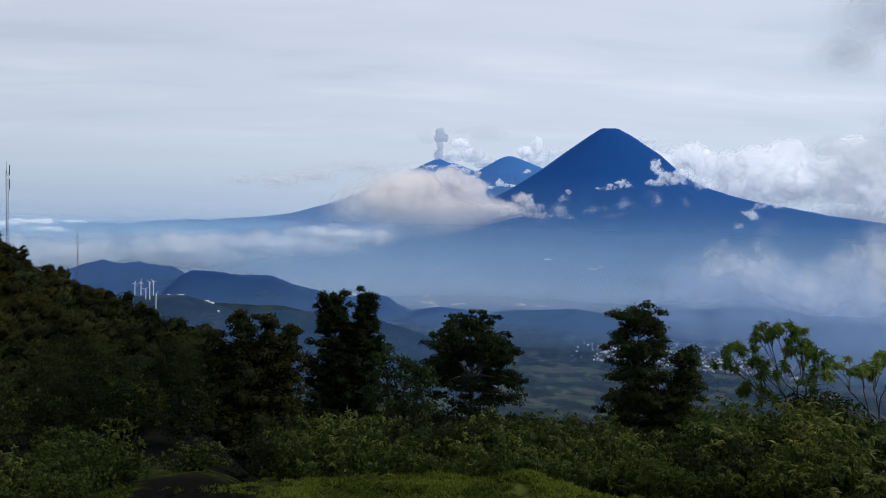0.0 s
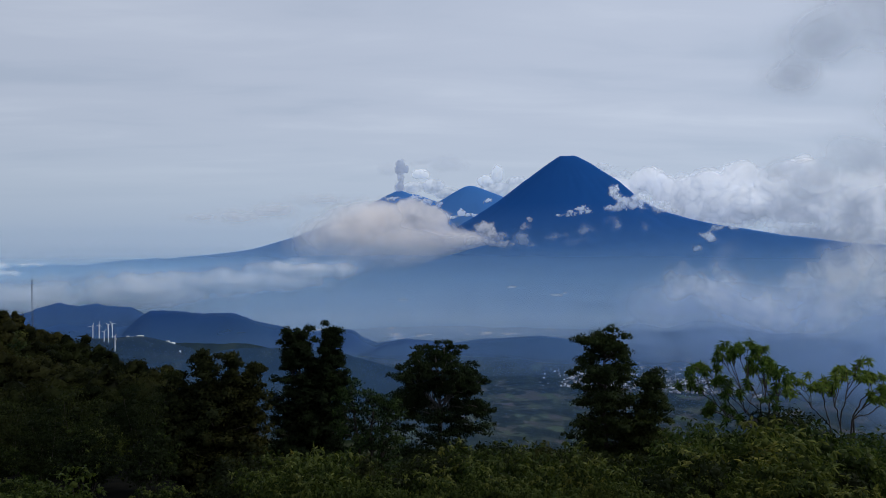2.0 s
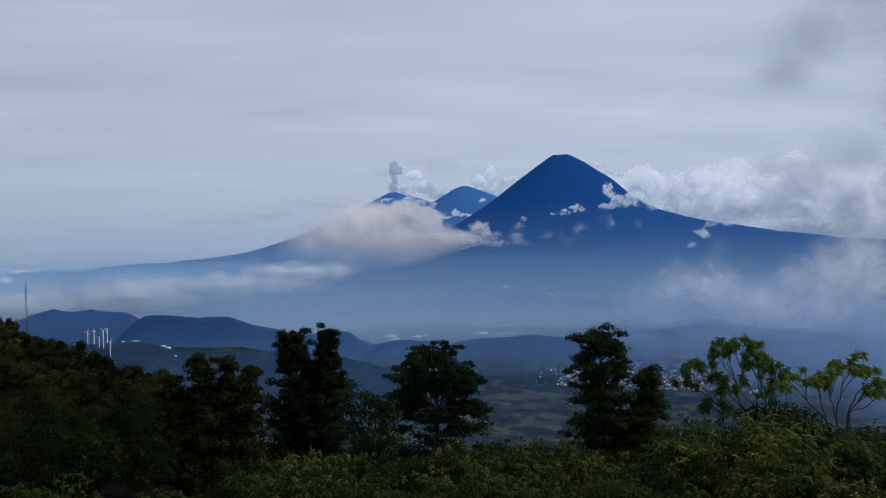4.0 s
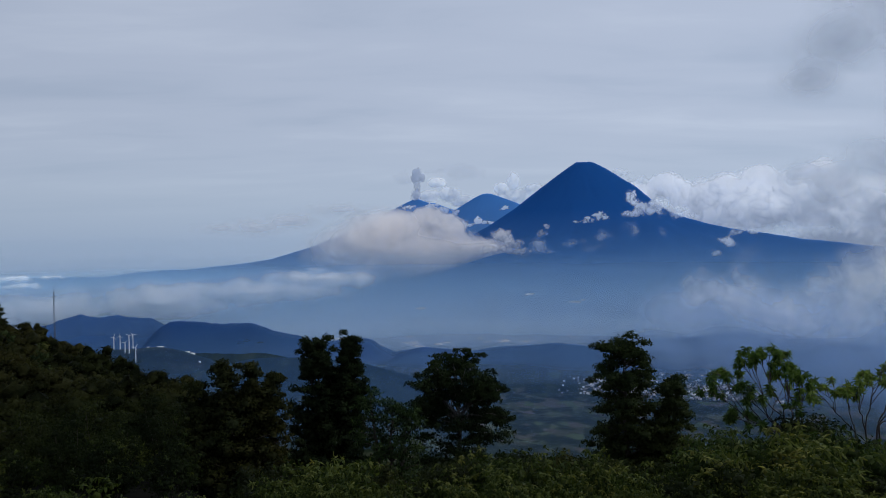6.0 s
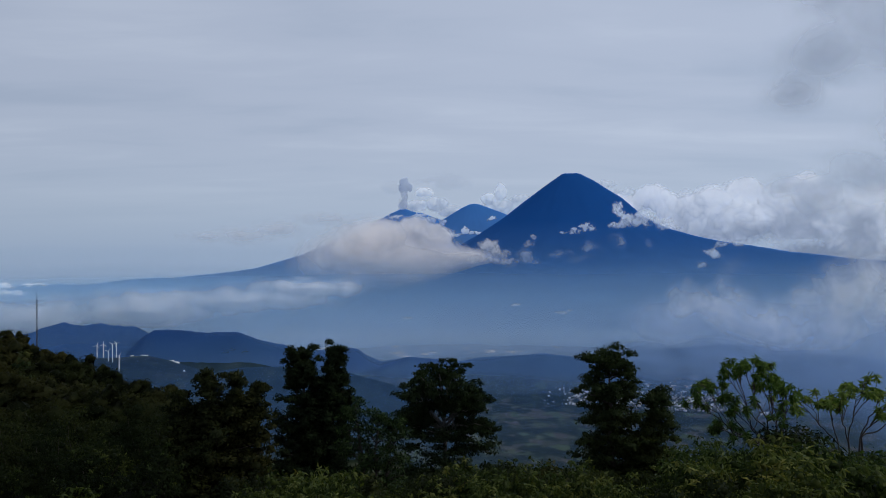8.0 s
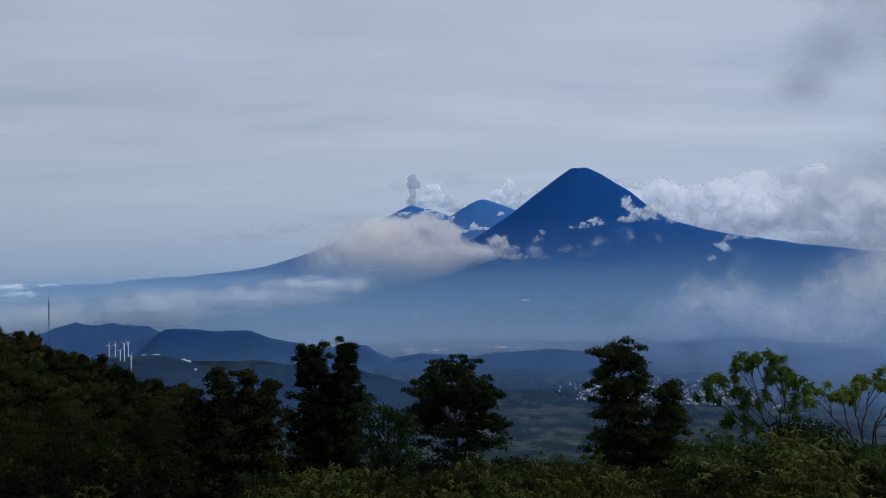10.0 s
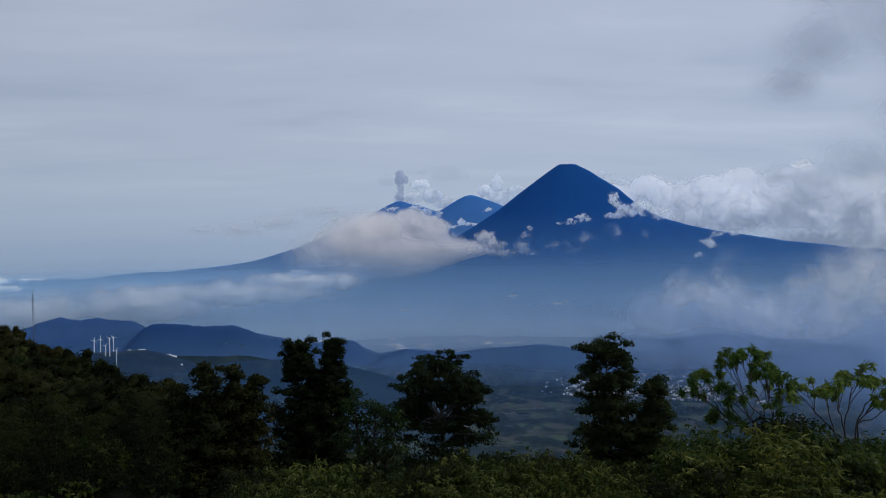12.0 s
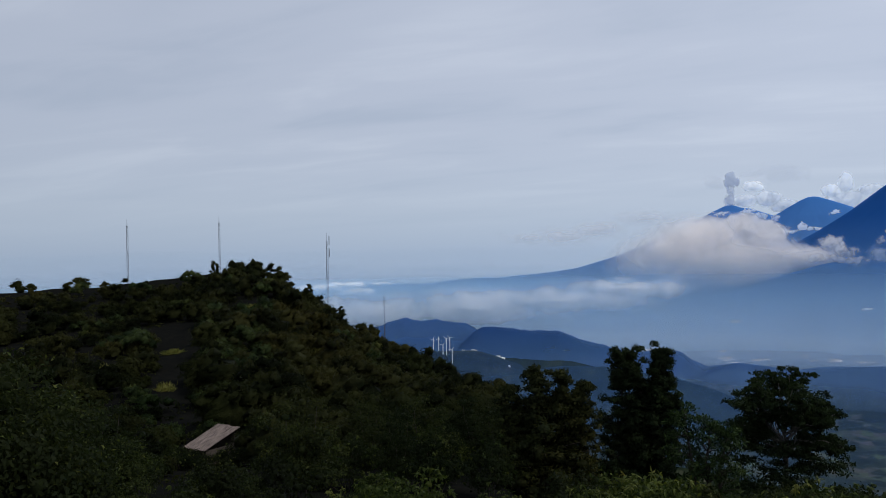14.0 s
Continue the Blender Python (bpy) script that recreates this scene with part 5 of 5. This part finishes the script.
def grass(name, label, areas, material, long, seed):
    """Tufts of blades over areas of (bearing, distance, half widths in degrees and metres, tufts)."""
    rng = np.random.default_rng(seed)
    v, f, n = [], [], 0
    for az0, r0, da, dr, tufts in areas:
        az, r = az0 + da * rng.normal(0, 0.5, tufts), r0 + dr * rng.normal(0, 0.5, tufts)
        x, y = r * np.sin(np.radians(az)), r * np.cos(np.radians(az))
        # tufts stand in mossy cushions with bare soil between
        keep = wave(x, y, 0.085, 9) + 0.6 * wave(x, y, 0.037, 4) > -0.22
        x, y, az, r = x[keep], y[keep], az[keep], r[keep]
        tufts = len(x)
        c = np.stack([x, y, height(az, r)], -1)
        per = 26
        at = np.repeat(c, per, 0) + rng.normal(0, long * 0.5, (tufts * per, 3)) * (1, 1, 0)
        out = rng.normal(0, 0.7, (tufts * per, 3)) * (1, 1, 0) + (0, 0, 0.9)
        a, b = leaves(rng, at, out, long, long * 0.16, 0.2)
        v.append(a)
        f.append(b + n)
        n += len(a)
    ob = part(name, mesh_of(name, np.concatenate(v), np.concatenate(f)), material)
    return tagged(ob, label, "grass", kind="stuff")


grass("grass", "bright mossy grass tufts on the bank", [(1, 6.6, 13, 1.4, 2800), (-8, 7.2, 4, 0.9, 300), (9, 7.0, 6, 0.9, 400), (-30, 7.0, 7, 1.6, 450), (-22.4, 8.4, 1.2, 2.0, 160), (-13.6, 9.5, 1.2, 1.5, 120)], GRASS, 0.042, 41)
grass("grass", "dry yellow grass patches on the hill", DRY, DRY_GRASS, 0.5, 42)

# ---- masts, turbines, hut ----
STEEL = plain("mast_steel", (0.09, 0.095, 0.11), 0.6, 0.4, 8, 0.2)
TURBINE_WHITE = plain("turbine_white", (0.92, 0.92, 0.92), 0.5, 0, 4, 0.035)


def mast(label, az, d, top_el, base_el, width, panels):
    """A three-legged lattice mast with struts, standing on the hill."""
    x, y = spot(az, 0, d).xy
    top = EYE + d * math.tan(radians(top_el))
    foot = EYE + d * math.tan(radians(base_el)) - 3
    h = top - foot
    base = thing("radio_mast", label, "mast", pose(x, y, foot, 0, 0, 20), "radio masts on the hill")
    legs = [np.array([math.cos(a) * width, math.sin(a) * width, 0]) for a in (0.3, 2.4, 4.5)]
    for p in legs:
        part("leg", mesh_of("leg", *tubes([[(p, 0.05), (p + (0, 0, h * 0.9), 0.04)]], 5)), STEEL, base)
    struts = []
    n = int(h * 0.9 / (width * 1.8))
    for i in range(n):
        z0, z1 = h * 0.9 * i / n, h * 0.9 * (i + 1) / n
        for j in range(3):
            struts.append([(legs[j] + (0, 0, z0), 0.035), (legs[(j + 1) % 3] + (0, 0, z1), 0.035)])
    part("lattice", mesh_of("lattice", *tubes(struts, 3)), STEEL, base)
    part("whip", mesh_of("whip", *tubes([[((0, 0, h * 0.88), 0.09), ((0, 0, h), 0.04)]], 5)), STEEL, base)
    for z in panels:
        part("antenna", mesh_of("antenna", *tubes([[((width + 0.4, 0, h * z), 0.16), ((width + 0.4, 0, h * z + 3.5), 0.16)]], 6)), STEEL, base)


def turbine(az, d, top_el, phase, yaw):
    p = spot(az, 0, d)
    top = EYE + d * math.tan(radians(top_el))
    gz = ground_at(p.x, p.y) - 0.5
    h = top - gz
    base = thing("wind_turbine", "white three-bladed wind turbine standing still on the plateau", "wind turbine", pose(p.x, p.y, gz, 0, 0, yaw), "wind turbines on the plateau")
    part("tower", mesh_of("tower", *tubes([[((0, 0, 0), 1.25), ((0, 0, h * 0.5), 1.05), ((0, 0, h), 0.85)]], 10), True), TURBINE_WHITE, base)
    part("nacelle", mesh_of("nacelle", *tubes([[((0, 1.6, h), 0.5), ((0, 1.4, h), 0.95), ((0, -1.6, h), 0.95), ((0, -2.4, h), 0.4)]], 8), True), TURBINE_WHITE, base)
    hub = part("hub", mesh_of("hub", *tubes([[((0, -2.3, h), 0.75), ((0, -2.9, h), 0.6), ((0, -3.3, h), 0.1)]], 8), True), TURBINE_WHITE, base)
    for i in range(3):
        a = radians(phase + 120 * i)
        w = np.array([math.sin(a), 0, math.cos(a)])
        o = np.array([0, -2.7, h])
        part("blade", mesh_of("blade", *tubes([[(o + w * 0.4, 0.4), (o + w * 2.0, 0.6), (o + w * 5, 0.45), (o + w * 8.5, 0.16)]], 6), True), TURBINE_WHITE, hub)


def landmarks():
    mast("tall thin guyed lattice radio mast behind the crest", -42.48, 330, 2.66, -1.4, 0.4, ())
    mast("tall thin guyed lattice radio mast behind the crest", -36.42, 330, 2.8, -0.6, 0.4, ())
    mast("tall lattice radio mast with panel antennas", -28.85, 300, 1.63, -4.2, 0.45, (0.86, 0.72))
    mast("slim pole mast far down the slope", -17.95, 420, -9.15, -10.1, 0.12, ())
    mast("thin lattice radio mast on the far shoulder", -24.74, 340, -2.75, -6.3, 0.3, ())
    for az, d, top, phase, yaw in ((-21.15, 1937, -6.33, 20, 15), (-20.76, 1916, -6.28, 5, 15), (-20.45, 1825, -6.75, 45, 15), (-20.19, 1817, -6.3, 70, 15),
                                   (-19.94, 1973, -6.25, 80, 15), (-19.78, 1768, -7.1, 35, 15)):
        turbine(az, d, top, phase, yaw)


landmarks()

PLANK = plain("weathered_plank", (0.07, 0.058, 0.048), 0.9, 0, 9, 0.4)


def streaked(name, dark, light):
    m, k, b = surface(name, 0.8, 0.15)
    own = k.add("ShaderNodeTexCoord").outputs["Object"]
    n = k.noise(k.vec("MULTIPLY", own, (9.0, 0.9, 0.9)), 1.6, 6.0, 0.65)
    k.link(k.ramp(n, [(0.32, dark), (0.66, light)]), b.inputs["Base Color"])
    bump(k, b, n, 0.4, 0.02)
    return m


RUST = streaked("weathered_sheet", (0.04, 0.032, 0.028), (0.27, 0.215, 0.19))


def hut():
    """A small plank hut under a low single-pitch roof of narrow sheets, half sunk in the scrub."""
    p = spot(-37.25, -12.6, 46.5)
    for q, r, w in ((-39.3, 45.0, -12.7), (-38.4, 44.0, -13.0), (-37.5, 43.6, -13.45), (-36.7, 43.8, -13.2), (-36.0, 43.8, -12.8), (-35.0, 45, -12.7), (-40.4, 46, -12.2), (-34.6, 48, -11.6), (-37.8, 50, -11.4)):
        shrub_to(2, q, r, w, np.random.default_rng(3), 0.3)
    base = thing("hut", "small plank hut with a weathered grey sheet roof in the scrub", "hut", pose(p.x, p.y, p.z - 1.65, 0, 0, -14.4) @ Matrix.Diagonal((0.67, 0.80, 0.9, 1)))
    bm = bmesh.new()
    for sx, sy, x, y, h in ((2.4, 0.06, 0, -1.25, 1.45), (2.4, 0.06, 0, 1.25, 2.2), (0.06, 2.44, -1.17, 0, 1.4), (0.06, 2.44, 1.17, 0, 1.4)):
        bmesh.ops.create_cube(bm, size=1, matrix=Matrix.Translation((x, y, h / 2 - 0.6)) @ Matrix.Diagonal((sx, sy, h + 1.2, 1)))
    part("wall", bm, PLANK, base)
    rng = np.random.default_rng(6)
    for s in range(7):
        xs = np.linspace(-1.42 + s * 0.40, -1.42 + s * 0.40 + 0.44, 12)
        skew, lift0 = rng.uniform(-0.06, 0.06), rng.uniform(0.0, 0.04)
        y0, y1 = -1.5 - rng.uniform(0, 0.12), 1.5 + rng.uniform(0, 0.08)
        v = []
        for lift in (0.0, 0.02):
            for yy in (y0, y1):
                for x in xs:
                    v.append((x + skew * yy, yy, 1.9 + 0.31 * yy + 0.018 * math.cos(x * 70) + lift0 + lift))
        f = grid_faces(2, 12)
        part("roof_sheet", mesh_of("roof_sheet", v, np.concatenate([f, f + 24]), True), RUST, base)
    for y in (-1.3, 0.0, 1.3):
        part("purlin", mesh_of("purlin", *tubes([[((-1.45, y, 1.84 + 0.31 * y), 0.04), ((1.45, y, 1.84 + 0.31 * y), 0.04)]], 5)), PLANK, base)


hut()


def town():
    """Low roofs of the town on the valley floor, past counting."""
    rng = np.random.default_rng(9)
    n = 1300
    az = np.where(rng.uniform(0, 1, n) < 0.8, rng.normal(20.5, 3.0, n), rng.normal(14.0, 1.3, n))
    r = np.where(az > 16, rng.uniform(1680, 1850, n), rng.uniform(1690, 1790, n))
    v, f = [], []
    for i in range(n):
        x, y = r[i] * math.sin(radians(az[i])), r[i] * math.cos(radians(az[i]))
        z = ground_at(x, y)
        a, w, d, h = rng.uniform(-0.5, 0.5), rng.uniform(2.0, 4.5) + 7 * rng.uniform(0, 1) ** 5, rng.uniform(1.6, 4), rng.uniform(2.0, 2.9)
        b = len(v)
        for zz in (z - 3, z + h):
            for sx, sy in ((-1, -1), (1, -1), (1, 1), (-1, 1)):
                px, py = sx * w / 2, sy * d / 2
                v.append((x + px * math.cos(a) - py * math.sin(a), y + px * math.sin(a) + py * math.cos(a), zz))
        for q in ((4, 5, 6, 7), (0, 1, 5, 4), (1, 2, 6, 5), (2, 3, 7, 6), (3, 0, 4, 7)):
            f.append([b + j for j in q])
    m, k, b = surface("town_walls", 0.8)
    own = k.add("ShaderNodeNewGeometry").outputs["Random Per Island"]
    k.link(k.ramp(own, [(0.0, (0.05, 0.05, 0.05)), (0.55, (0.27, 0.265, 0.26)), (1.0, (0.80, 0.80, 0.82))]), b.inputs["Base Color"])
    tagged(part("town", mesh_of("town", v, f), m), "pale roofs of a small town scattered on the valley floor", "town", kind="stuff")


town()


def greenhouses():
    """Bright plastic roofs on the plain, too far to count."""
    rng = np.random.default_rng(12)
    v, f = [], []
    for az, dist, wide, n in ((-8.8, 2280, 0.3, 3), (-5.7, 2282, 0.6, 4), (-0.5, 2245, 0.8, 6), (-0.2, 2222, 0.25, 2), (2.0, 2235, 0.5, 3), (4.6, 2262, 0.4, 2), (6.1, 2240, 0.6, 6), (8.0, 2236, 0.9, 4), (-0.8, 2280, 0.5, 2), (11.4, 2282, 0.3, 2), (-18.2, 1885, 0.6, 5), (-16.4, 1885, 0.5, 4), (-15.4, 1790, 0.3, 1)):
        for i in range(n):
            p = spot(az + rng.normal(0, 0.6) * wide, 0, dist + rng.normal(0, 5))
            x, y = p.x, p.y
            big = dist > 2000
            z, w, dd = ground_at(x, y) + (2.6 if big else 3.2), rng.uniform(5, 22) if big else rng.uniform(2, 7), rng.uniform(1.0, 2.0) if big else 1.0
            b = len(v)
            for zz in (z - 14, z):
                v += [(x - w, y - dd, zz), (x + w, y - dd, zz), (x + w, y + dd, zz + dd * 0.6), (x - w, y + dd, zz + dd * 0.6)]
            f += [[b + j for j in q] for q in ((4, 5, 6, 7), (0, 1, 5, 4), (1, 2, 6, 5), (2, 3, 7, 6), (3, 0, 4, 7))]
    tagged(part("greenhouse_roofs", mesh_of("greenhouse_roofs", v, f), plain("white_sheeting", (0.8, 0.8, 0.8), 0.4, 0, 0.2, 0.1)),
           "scattered white greenhouse roofs on the hazy plain", "greenhouses", kind="stuff")


greenhouses()
